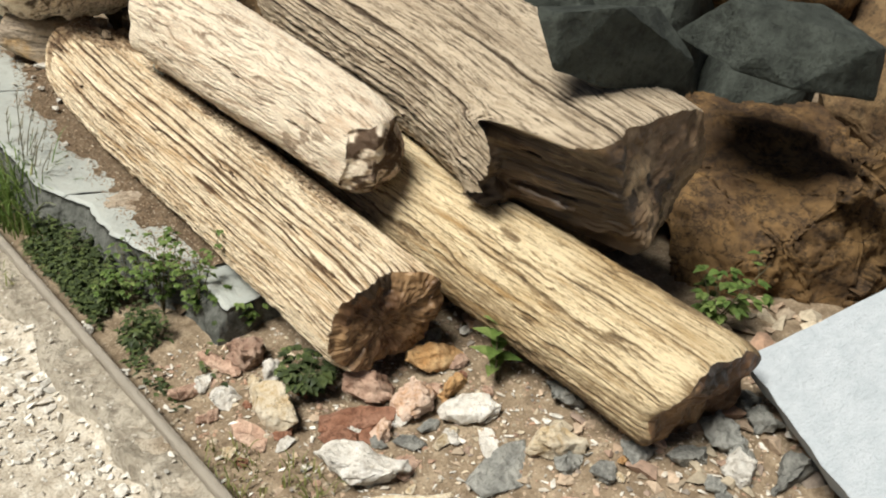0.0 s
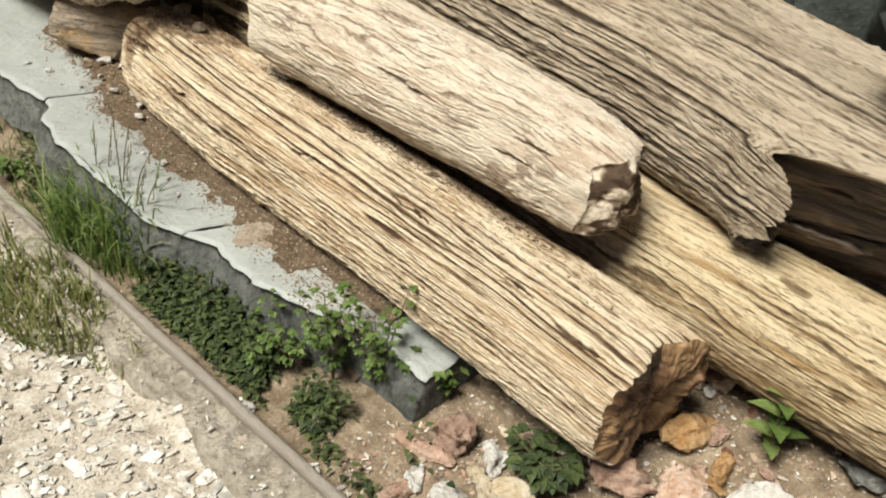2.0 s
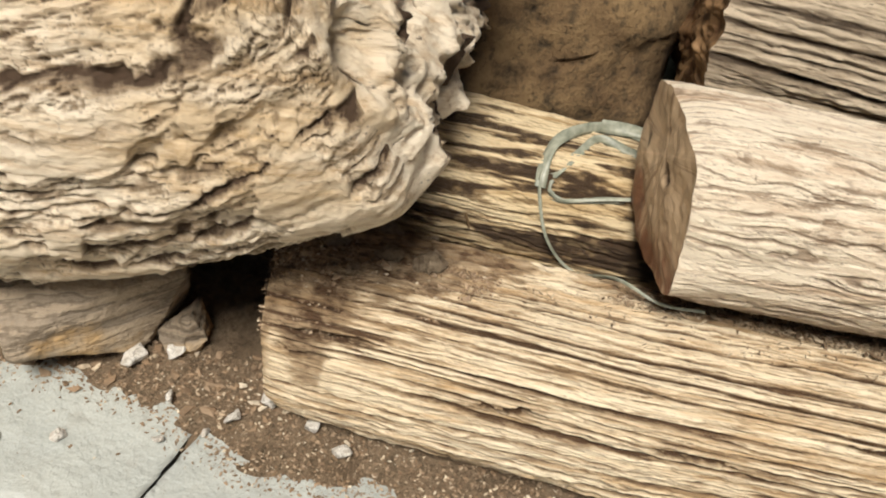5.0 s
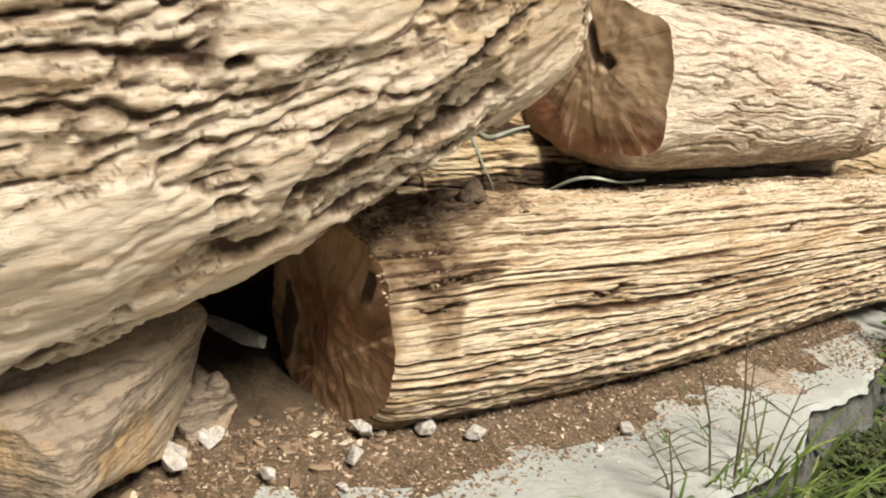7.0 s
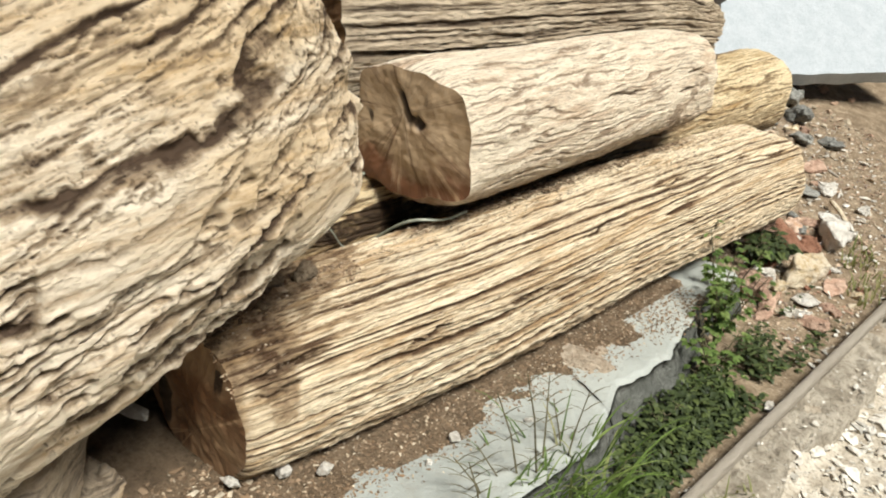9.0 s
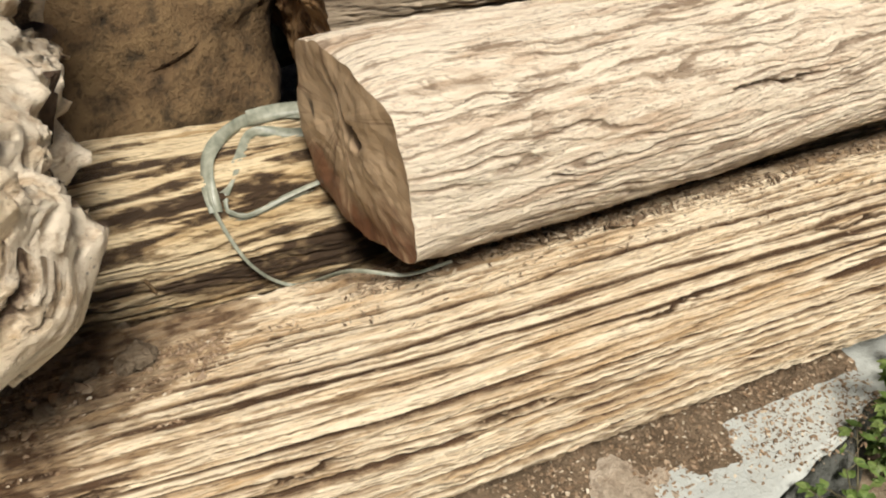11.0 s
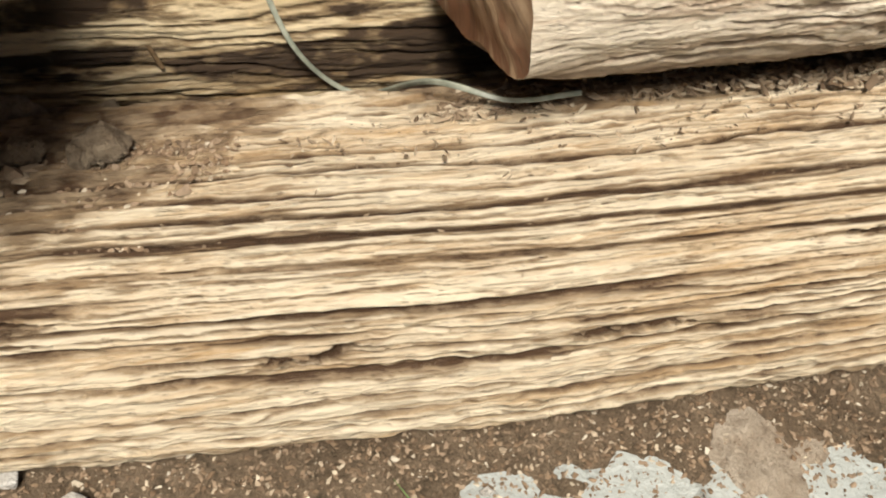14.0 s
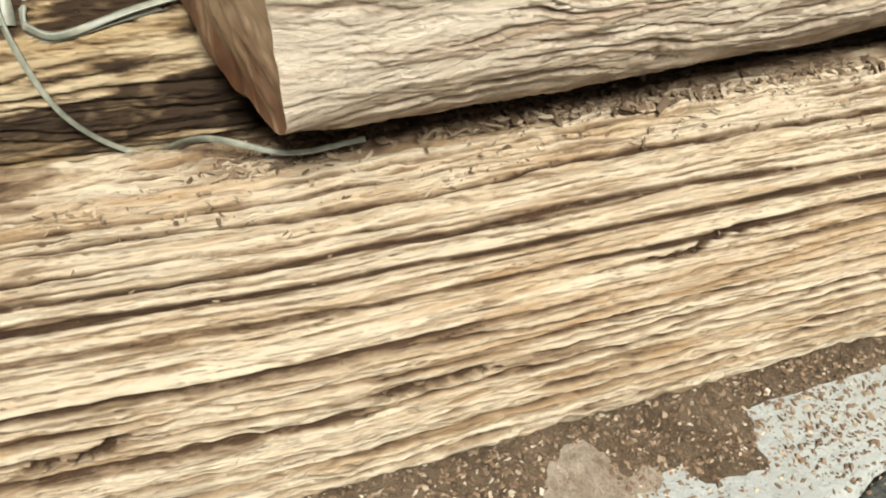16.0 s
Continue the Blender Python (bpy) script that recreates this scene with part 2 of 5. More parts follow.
S_STRATA = strata_material()
S_PALE = stone_material("pale_stone", (0.70, 0.66, 0.58), (0.84, 0.80, 0.72), (0.50, 0.44, 0.36), 14.0, 0.9, 0.3, 0.15)
S_PINK = stone_material("pink_stone", (0.46, 0.295, 0.21), (0.60, 0.43, 0.32), (0.27, 0.15, 0.10), 13.0, 0.9, 0.3, 0.2)
S_ORANGE = stone_material("orange_stone", (0.50, 0.27, 0.10), (0.60, 0.42, 0.22), (0.24, 0.12, 0.05), 16.0, 0.9, 0.3, 0.15)
S_BLUSH = stone_material("blush_stone", (0.62, 0.43, 0.31), (0.74, 0.58, 0.46), (0.42, 0.22, 0.10), 9.0, 0.9, 0.3, 0.1)
S_CREAM = stone_material("cream_stone", (0.64, 0.52, 0.34), (0.74, 0.66, 0.52), (0.44, 0.29, 0.12), 12.0, 0.85, 0.3, 0.1)
S_GREY = stone_material("grey_stone", (0.25, 0.25, 0.225), (0.40, 0.39, 0.345), (0.13, 0.125, 0.11), 15.0, 0.9, 0.3, 0.25)
S_RUST = stone_material("rust_stone", (0.26, 0.115, 0.065), (0.42, 0.23, 0.15), (0.12, 0.05, 0.03), 15.0, 0.9, 0.3, 0.15)
S_MORTAR = stone_material("mortar", (0.36, 0.31, 0.235), (0.56, 0.50, 0.40), (0.19, 0.155, 0.115), 14.0, 0.95)
S_CLOD = stone_material("clod", (0.25, 0.185, 0.12), (0.38, 0.30, 0.205), (0.13, 0.09, 0.055), 30.0, 0.95)
S_SOIL = stone_material("soil", (0.145, 0.10, 0.06), (0.235, 0.17, 0.108), (0.075, 0.055, 0.032), 22.0, 0.95)
S_SAND = stone_material("sand", (0.42, 0.33, 0.235), (0.55, 0.46, 0.35), (0.30, 0.23, 0.16), 20.0, 0.95)
S_BATTEN = wood_material("batten", (0.42, 0.37, 0.30), (0.33, 0.285, 0.225), (0.14, 0.11, 0.08), (0.35, 0.29, 0.22))
CHIPS = island_material("chips", [(0, (0.70, 0.64, 0.53)), (0.25, (0.86, 0.83, 0.75)), (0.5, (0.55, 0.49, 0.40)), (0.75, (0.82, 0.78, 0.69)), (1, (0.42, 0.40, 0.35))])
RUBBLE = island_material("rubble", [(0, (0.40, 0.29, 0.20)), (0.2, (0.55, 0.42, 0.30)), (0.4, (0.34, 0.29, 0.21)), (0.6, (0.66, 0.56, 0.41)), (0.8, (0.44, 0.27, 0.18)), (1, (0.24, 0.22, 0.19))])
SOILBITS = island_material("soil_bits", [(0, (0.15, 0.095, 0.055)), (0.4, (0.24, 0.16, 0.095)), (0.80, (0.36, 0.26, 0.17)), (0.95, (0.58, 0.48, 0.34)), (1, (0.70, 0.62, 0.48))])
SHAVINGS = island_material("shavings", [(0, (0.11, 0.07, 0.04)), (0.4, (0.22, 0.155, 0.095)), (0.8, (0.38, 0.29, 0.19)), (1, (0.60, 0.50, 0.36))])
GRASS = leaf_material("grass", [(0, (0.09, 0.15, 0.03)), (0.5, (0.18, 0.27, 0.06)), (0.85, (0.27, 0.35, 0.10)), (1, (0.42, 0.37, 0.19))])
DRYGRASS = leaf_material("dry_grass", [(0, (0.20, 0.23, 0.06)), (0.5, (0.34, 0.32, 0.13)), (1, (0.15, 0.20, 0.045))])
WEED = leaf_material("weed", [(0, (0.04, 0.055, 0.024)), (0.5, (0.075, 0.10, 0.038)), (1, (0.15, 0.19, 0.06))])
FRESH = leaf_material("fresh_leaf", [(0, (0.09, 0.15, 0.035)), (0.5, (0.15, 0.23, 0.055)), (1, (0.25, 0.32, 0.10))])
STEM, sn, sl, sb = material("stem", 0.7)
sl.new(ramp(sn, sl, tex(sn, sl, 60), [(0.3, (0.07, 0.06, 0.035)), (0.7, (0.17, 0.15, 0.08))]), sb.inputs["Base Color"])
TAPE, sn, sl, sb = material("tape", 0.45, 0.5)
sl.new(ramp(sn, sl, tex(sn, sl, 55, 5, (1, 1, 1)), [(0.3, (0.13, 0.145, 0.105)), (0.7, (0.34, 0.345, 0.27))]), sb.inputs["Base Color"])


def ground_material():
    """Brown soil under the stones; pale stone dust on the yard side."""
    m, n, l, b = material("ground", 0.95, 0.2)
    co = n.new("ShaderNodeTexCoord")
    sep = n.new("ShaderNodeSeparateXYZ")
    l.new(co.outputs["Object"], sep.inputs[0])
    wob = tex(n, l, 9, 5)
    add = n.new("ShaderNodeMath")
    add.operation = "MULTIPLY_ADD"
    l.new(wob, add.inputs[0])
    add.inputs[1].default_value = 0.22
    l.new(sep.outputs[0], add.inputs[2])
    side = n.new("ShaderNodeMapRange")
    side.inputs[1].default_value, side.inputs[2].default_value = 0.56, 0.66
    l.new(add.outputs[0], side.inputs[0])
    t, f = tex(n, l, 22, 6), tex(n, l, 140, 5)
    soil = ramp(n, l, t, [(0.3, (0.14, 0.10, 0.062)), (0.55, (0.27, 0.205, 0.135)), (0.75, (0.40, 0.32, 0.22))])
    dust = ramp(n, l, t, [(0.3, (0.33, 0.28, 0.21)), (0.5, (0.53, 0.47, 0.375)), (0.7, (0.70, 0.655, 0.555))])
    base = mix(n, l, side.outputs[0], dust, soil)
    base = mix(n, l, ramp(n, l, f, [(0.3, grey(0.6)), (0.5, grey(0))]), base, (0.12, 0.085, 0.055))
    base = mix(n, l, ramp(n, l, f, [(0.6, grey(0)), (0.72, grey(0.7))]), base, (0.58, 0.50, 0.39))
    l.new(base, b.inputs["Base Color"])
    bump(n, l, b, [(t, 0.012), (f, 0.004)])
    return m


GROUND = ground_material()


# ---- mesh helpers ----
def mesh_object(name, verts, faces, mat, parent=None, label="", smooth_faces=True, dark_mask=None, mats=None, face_mats=None):
    me = bpy.data.meshes.new(name)
    me.from_pydata(verts if isinstance(verts, list) else verts.tolist(), [], faces if isinstance(faces, list) else faces.tolist())
    for mm in (mats or [mat]):
        me.materials.append(mm)
    if face_mats is not None:
        me.polygons.foreach_set("material_index", np.asarray(face_mats, dtype=np.int32))
    me.polygons.foreach_set("use_smooth", np.full(len(me.polygons), smooth_faces))
    if dark_mask is not None:
        a = me.attributes.new("dark_mask", "FLOAT", "POINT")
        a.data.foreach_set("value", np.asarray(dark_mask, dtype=np.float32))
    me.update()
    ob = new(name, me)
    if parent:
        ob.parent = parent
    if label:
        ob["label"] = label
    return ob


def part(name, bm, mat, parent, label=""):
    me = bpy.data.meshes.new(name)
    bm.to_mesh(me)
    bm.free()
    me.materials.append(mat)
    ob = new(name, me)
    ob.parent = parent
    if label:
        ob["label"] = label
    return ob


def empty(name, at):
    ob = new(name)
    ob.location = at
    ob.empty_display_size = 0.05
    return ob


def slab_top(y):
    return 0.168 + np.where(y > 2.45, 0.09, 0.055) * (y - 2.45)


def ground_z(x, y):
    """Height of the soil: low yard, a planted strip, rubble rising towards the pile."""
    x, y = np.asarray(x, float), np.asarray(y, float)
    z = -0.035 + 0.035 * smooth(x, 0.42, 0.47)
    z = z + 0.12 * smooth(x, 0.72, 1.45) + 0.02 * smooth(x, 0.6, 0.72)
    z = z + 0.05 * smooth(y, 1.9, 3.2) * smooth(x, 0.58, 0.68)
    z = z + 0.006 * fnoise(x * 9, y * 9, 0 * x, 5, 4) + 0.02 * fnoise(x * 1.3, y * 1.3, 0 * x, 9, 2) * smooth(np.abs(x - 0.5), 0.3, 2.0)
    return z


# ---- ground ----
def axis_steps(lo, hi, step, far):
    mid = list(np.arange(lo, hi, step))
    out, d = [], step
    p = hi
    while p < far:
        out.append(p)
        d *= 1.35
        p += d
    low, d, p = [], step, lo
    while p > -far:
        d *= 1.35
        p -= d
        low.append(p)
    return np.array(low[::-1] + mid + out)


gx, gy = axis_steps(-0.3, 1.9, 0.014, 300), axis_steps(0.0, 3.9, 0.018, 300)
X, Y = np.meshgrid(gx, gy, indexing="ij")
V = np.stack([X, Y, ground_z(X, Y)], -1).reshape(-1, 3)
ii = np.arange(len(gx) * len(gy)).reshape(len(gx), len(gy))
Fq = np.stack([ii[:-1, :-1], ii[1:, :-1], ii[1:, 1:], ii[:-1, 1:]], -1).reshape(-1, 4)
tagged(mesh_object("ground", V, Fq, GROUND), "pale dusty yard turning to brown soil under rubble", "ground", kind="structure")

# mortar edging under the batten
ys, xs = np.arange(-0.6, 4.6, 0.011), np.linspace(0, 1, 15)
Yk, T = np.meshgrid(ys, xs, indexing="ij")
left = 0.43 + 0.03 * fnoise(ys * 6, ys * 0, ys * 0, 31, 3)[:, None]
Xk = left + T * (0.555 - left)
Zk = np.where((T > 0.02) & (T < 0.98), 0.010 + 0.022 * fnoise(Xk * 14, Yk * 14, 0 * Xk, 33, 4) + 0.008 * fnoise(Xk * 60, Yk * 60, 0 * Xk, 35, 3), -0.06)
Zk = np.where((T > 0.02) & (T < 0.2), Zk - 0.006, Zk)
ii = np.arange(Xk.size).reshape(Xk.shape)
Fk = np.stack([ii[:-1, :-1], ii[1:, :-1], ii[1:, 1:], ii[:-1, 1:]], -1).reshape(-1, 4)[:, ::-1]
tagged(mesh_object("edging", np.stack([Xk, Yk, Zk], -1).reshape(-1, 3), Fk, S_MORTAR), "rough crumbling mortar edging beside the gravel yard", "edging", kind="structure")


def bar(name, p0, p1, w, h, mat, bend=0.0, sides=12, steps=60, seed=0):
    """A long rounded bar."""
    p0, p1 = np.array(p0, float), np.array(p1, float)
    d = (p1 - p0) / np.linalg.norm(p1 - p0)
    r = np.cross(d, [0, 0, 1.0])
    r /= np.linalg.norm(r)
    u = np.cross(r, d)
    vs, fs = [], []
    for i in range(steps + 1):
        t = i / steps
        c = p0 + (p1 - p0) * t + r * bend * math.sin(t * 7 + seed) + u * bend * 0.5 * math.sin(t * 5 + 1 + seed)
        for k in range(sides):
            a = 2 * math.pi * k / sides
            ca, sa = math.cos(a), math.sin(a)
            q = 0.6
            vs.append(tuple(c + r * w / 2 * math.copysign(abs(ca) ** q, ca) + u * h / 2 * math.copysign(abs(sa) ** q, sa)))
    for i in range(steps):
        for k in range(sides):
            a, b2 = i * sides + k, i * sides + (k + 1) % sides
            fs.append((a, b2, b2 + sides, a + sides))
    fs.append(tuple(range(sides))[::-1])
    fs.append(tuple(range(steps * sides, steps * sides + sides)))
    return mesh_object(name, vs, fs, mat)


tagged(bar("batten", (0.532, -0.5, 0.03), (0.525, 4.6, 0.03), 0.022, 0.028, S_BATTEN, 0.002), "long weathered grey-brown batten laid along the mortar edging", "batten")


# ---- broken slabs under the logs ----
def slab(y0, y1, skew0, skew1, seed, label):
    """One piece of thick paving with a rough broken edge on the yard side."""
    ny, nx = max(8, int((y1 - y0) / 0.012)), 46
    t, s = np.linspace(0, 1, ny), np.linspace(0, 1, nx) ** 1.6
    Tt, Ss = np.meshgrid(t, s, indexing="ij")
    x_right = 1.16
    yb = y0 + t * (y1 - y0)
    edge = np.interp(yb, [1.6, 1.85, 1.92, 2.1, 2.26, 2.4, 2.53, 2.81, 2.98, 3.07, 3.1, 3.2, 3.33, 4.5], [0.80, 0.80, 0.765, 0.715, 0.725, 0.66, 0.648, 0.645, 0.66, 0.71, 0.715, 0.69, 0.685, 0.68]) + 0.010 * fnoise(yb * 7, 0 * yb, 0 * yb, seed, 4) + 0.008 * fnoise(yb * 34, 0 * yb, 0 * yb, seed + 3, 3)
    Xs = edge[:, None] + Ss * (x_right - edge[:, None])
    Ys = y0 + (skew0 * (Xs - 0.7)) + Tt * (y1 - y0 + (skew1 - skew0) * (Xs - 0.7))
    Ys = Ys + 0.006 * fnoise(Xs * 20, Tt * 3, 0 * Xs, seed + 7, 3)
    Zs = slab_top(Ys) + 0.0025 * fnoise(Xs * 12, Ys * 12, 0 * Xs, seed + 1, 4)
    Zs = Zs - 0.008 * np.exp(-((Xs - edge[:, None]) / 0.006) ** 2)
    top = np.stack([Xs, Ys, Zs], -1)
    ii = np.arange(ny * nx).reshape(ny, nx)
    fs = [tuple(q) for q in np.stack([ii[:-1, :-1], ii[:-1, 1:], ii[1:, 1:], ii[1:, :-1]], -1).reshape(-1, 4)[:, ::-1]]
    fm = [0] * len(fs)
    vs = top.reshape(-1, 3).tolist()
    ring = list(ii[:, 0]) + list(ii[-1, 1:]) + list(ii[-2::-1, -1]) + list(ii[0, -2:0:-1])
    layers, prev = 7, ring
    for k in range(1, layers + 1):
        cur = []
        for idx in ring:
            x, y, z = vs[idx]
            d = 0.11 * k / layers
            out = 0.014 * float(fnoise(np.array([x * 22]), np.array([y * 22]), np.array([d * 30]), seed + 11, 3)[0]) + 0.034 * (k / layers) ** 0.8
            cur.append(len(vs))
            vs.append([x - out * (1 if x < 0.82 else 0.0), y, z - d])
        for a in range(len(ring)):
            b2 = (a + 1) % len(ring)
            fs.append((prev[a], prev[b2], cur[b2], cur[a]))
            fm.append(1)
        prev = cur
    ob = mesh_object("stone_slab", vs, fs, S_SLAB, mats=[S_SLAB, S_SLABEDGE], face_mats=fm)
    return tagged(ob, label, "slab", "broken paving slabs under the logs")


slab(1.63, 2.335, 0.0, -0.35, 41, "grey paving slab with a broken mossy edge")
slab(2.34, 3.098, -0.35, -0.25, 52, "grey paving slab cracked at both ends, dusted with chips")
slab(3.104, 4.5, -0.25, 0.0, 63, "grey paving slab with a broken edge beneath the big log")


# ---- petrified logs ----
def section(stations, y):
    st = np.array(stations)
    return [np.interp(y, st[:, 0], st[:, k]) for k in range(1, 5)]


def log(name, label, stations, seed, mat, cuts, groove=0.006, count=44, wander=0.32, length=0.55, rows=420, around=380, power=2.3, lump=0.010, ends=None, pits=0.0, worn=0.012, cut_names=("cut_end", "cut_end"), slant=(0.0, 0.0), coarse=0.0, cut_rough=(0.008, 0.008), twist=0.0, slits=(), marks=((), ()), dirt_shade=None, span=0.22, ragged=(1.0, 1.0), heart=None, fine=1.0, busy=0.0, groove_dark=1.0, plates=0.0):
    """A log along y. stations: (y, centre x, centre z, half width, half height). ends: functions that push an end in along y."""
    y0, y1 = stations[0][0], stations[-1][0]
    th = np.linspace(0, 2 * np.pi, around, endpoint=False)
    yy = np.linspace(y0, y1, rows)
    Yg, Th = np.meshgrid(yy, th, indexing="ij")
    cx, cz, rx, rz = [a[:, None] for a in section(stations, yy)]
    ca, sa = np.cos(Th), np.sin(Th)
    norm = (np.abs(ca) ** power + np.abs(sa) ** power) ** (-1 / power)
    ux, uz = ca * norm, sa * norm
    R = (stations[0][3] + stations[-1][3]) / 2
    sx, sz = np.cos(Th + twist * Yg) * R, np.sin(Th + twist * Yg) * R
    big = fnoise(sx * 7, Yg * 1.8, sz * 7, seed, 3)

    def fissures(count, wander, reach, width, k):
        """Lengthwise cracks: numbered lines that wander, fade out and start again. Returns depth 0..1 and the ridge between them."""
        f = count / (2 * np.pi * R)
        ph = Th / (2 * np.pi) * count + wander * 2.2 * vnoise(sx * f * 0.28, Yg / (reach * 1.6), sz * f * 0.28, seed + k) + wander * vnoise(sx * f * 0.8, Yg / (reach * 0.45), sz * f * 0.8, seed + k + 1) + wander * 0.32 * fnoise(sx * f * 1.5, Yg / (reach * 0.09), sz * f * 1.5, seed + k + 2, 3)
        near = np.round(ph)
        d = ph - near
        ident = np.mod(near, count)
        fade = smooth(vnoise(ident * 7.31, Yg / reach, ident * 3.17, seed + k + 3) + 0.35 * vnoise(ident * 5.1, Yg / (reach * 0.2), ident * 1.7, seed + k + 4), -0.55 - busy, 0.40 - busy)
        wid = width * (0.55 + 0.9 * smooth(vnoise(ident * 2.3, Yg / (reach * 0.3), ident * 9.1, seed + k + 5), -0.7, 0.9))
        lip = np.where(d > 0, 1.0, 1.9)
        return np.exp(-(d * lip / wid) ** 2) * fade, (d + 0.5) * fade

    g1, saw = fissures(count, wander, length, 0.17, 1)
    g2, _ = fissures(int(count * 2.7), wander * 1.3, length * 0.35, 0.20, 31)
    g3, _ = fissures(int(count * 6.1), wander * 1.5, length * 0.12, 0.22, 61)
    n3 = fnoise(sx * 120, Yg * 22, sz * 120, seed + 6, 3)
    n4 = fnoise(sx * 150, Yg * 55, sz * 150, seed + 7, 2)
    pit = smooth(fnoise(sx * 38, Yg * 14, sz * 38, seed + 8, 3), 0.34, 0.62) * smooth(fnoise(sx * 6, Yg * 4, sz * 6, seed + 18, 2), -0.1, 0.4)
    disp = lump * big + groove * 0.7 * saw - groove * 1.5 * g1 - groove * 0.62 * fine * g2 - groove * 0.24 * fine * g3 + groove * 0.55 * n3 + groove * 0.42 * n4 - pits * pit
    slit = np.zeros_like(disp)
    for ya, yb, deg, half in slits:
        mid, run = (ya + yb) / 2, (yb - ya) / 2
        off_arc = (np.mod(Th - radians(deg) + np.pi, 2 * np.pi) - np.pi) * R + 0.006 * vnoise(Yg * 25, Yg * 0, Yg * 0, seed + 44) + 0.004 * fnoise(Yg * 110, Th * 40, Yg * 0, seed + 45, 3)
        taper = np.clip(1 - ((Yg - mid) / run) ** 2, 0, 1) ** 0.6
        slit = np.maximum(slit, taper * np.exp(-(off_arc / (0.62 * half * (0.3 + 0.7 * taper))) ** 4))
    disp = disp - 0.012 * slit
    if coarse:
        c = fnoise(sx * 11, Yg * 2.2, sz * 11, seed + 9, 4)
        step = np.floor(c * 7) / 7 + smooth((c * 7) % 1, 0.7, 1.0) / 7
        c2 = fnoise(sx * 30, Yg * 4.5, sz * 30, seed + 19, 3)
        step2 = np.floor(c2 * 5) / 5 + smooth((c2 * 5) % 1, 0.7, 1.0) / 5
        disp = disp + coarse * step * 2 + coarse * 0.55 * step2 + coarse * 0.5 * fnoise(sx * 55, Yg * 30, sz * 55, seed + 21, 4)
    e = np.minimum(Yg - y0, y1 - Yg)
    plate = np.zeros_like(disp)
    if plates:
        plate = smooth(fnoise(sx * 8, Yg * 6, sz * 8, seed + 80, 4), 0.10, 0.17) * smooth(0.35 - sa, 0.0, 0.5) * smooth(-ca, -0.3, 0.3)
        disp = disp * (1 - 0.65 * plate) + plates * plate * (1 + 0.5 * fnoise(sx * 25, Yg * 25, sz * 25, seed + 83, 3))
    disp = disp * (1 - 0.7 * np.exp(-e / 0.045))
    disp = disp - worn * np.exp(-e / (worn * 0.8 + 0.001)) * (0.6 + 0.8 * vnoise(sx * 20, Yg * 0, sz * 20, seed + 10))
    Xg, Zg = cx + ux * (rx + disp), cz + uz * (rz + disp)
    Yv = Yg.copy()
    for k, fn in enumerate(ends or (None, None)):
        wgt = np.clip(1 - (Yg - y0 if k == 0 else y1 - Yg) / span, 0, 1) ** 1.5
        push = 0.014 * ragged[k] * fnoise(sx * 13, sx * 0, sz * 13, seed + 12 + k, 2) + 0.007 * ragged[k] * fnoise(sx * 45, sx * 0, sz * 45, seed + 14 + k, 3) + slant[k] * (Xg - cx)
        if fn:
            push = push + fn(Xg, Zg)
        Yv = Yv + push * wgt
    top = empty(name, (float(np.mean(cx)), (y0 + y1) / 2, float(np.min(cz - rz))))
    off = np.array(top.location)
    ii = np.arange(rows * around).reshape(rows, around)
    jj = np.roll(ii, -1, axis=1)
    faces = np.stack([ii[:-1], jj[:-1], jj[1:], ii[1:]], -1).reshape(-1, 4)
    # fissures, pits and slits: brown wood tone and recess shade in one mask
    dark_mask = np.clip(1.0 * g1 + 0.62 * fine * g2 + 0.42 * fine * g3 + 0.8 * pit * (pits > 0) + slit, 0, 1)
    dark_mask = dark_mask * groove_dark * (1 - 0.85 * plate)
    # dirt patches, and for the golden log also painted underside shade
    if dirt_shade:
        dark_mask = np.maximum(dark_mask, dirt_shade(Xg, Yg, Zg) * (0.6 + 0.4 * fnoise(sx * 90, Yg * 60, sz * 90, seed + 50, 3)))
    verts = np.stack([Xg, Yv, Zg], -1)
    mesh_object("weathered_body", verts.reshape(-1, 3) - off, faces[:, ::-1], mat, top, dark_mask=dark_mask.reshape(-1))
    for k, (row, cutmat) in enumerate(((0, cuts[0]), (rows - 1, cuts[1]))):
        uneven = cut_rough[k]
        rim = verts[row]
        mid = rim.mean(axis=0)
        rings = 40
        vs = [rim]
        rimy = rim[:, 1]
        for q in range(1, rings):
            f = 1 - q / rings
            p = mid + (rim - mid) * f
            if ends and ends[k]:
                cap = (y0 if k == 0 else y1) + ends[k](p[:, 0], p[:, 2]) + slant[k] * (p[:, 0] - mid[0])
                p[:, 1] = rimy * f ** 6 + cap * (1 - f ** 6)
            fall = 1 - f ** 8
            p[:, 1] += fall * uneven * (2 * fnoise(p[:, 0] * 14, p[:, 2] * 14, 0 * p[:, 0], seed + 15 + k, 4) + 0.6 * fnoise(p[:, 0] * 60, p[:, 2] * 60, 0 * p[:, 0], seed + 17, 3))
            vs.append(p)
        vs.append(np.repeat(mid[None] + [[0, float((vs[-1][:, 1]).mean() - mid[1]), 0]], 1, axis=0))
        cv = np.concatenate(vs)
        fs = []
        for q in range(rings - 1):
            a = np.arange(around) + q * around
            b2 = np.roll(np.arange(around), -1) + q * around
            fs += np.stack([a, b2, b2 + around, a + around], -1).tolist()
        last = (rings - 1) * around
        fs += [[last + a, last + (a + 1) % around, len(cv) - 1] for a in range(around)]
        if k == 1:
            fs = [f[::-1] for f in fs]
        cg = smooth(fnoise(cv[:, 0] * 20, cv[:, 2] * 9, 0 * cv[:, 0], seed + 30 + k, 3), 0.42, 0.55)
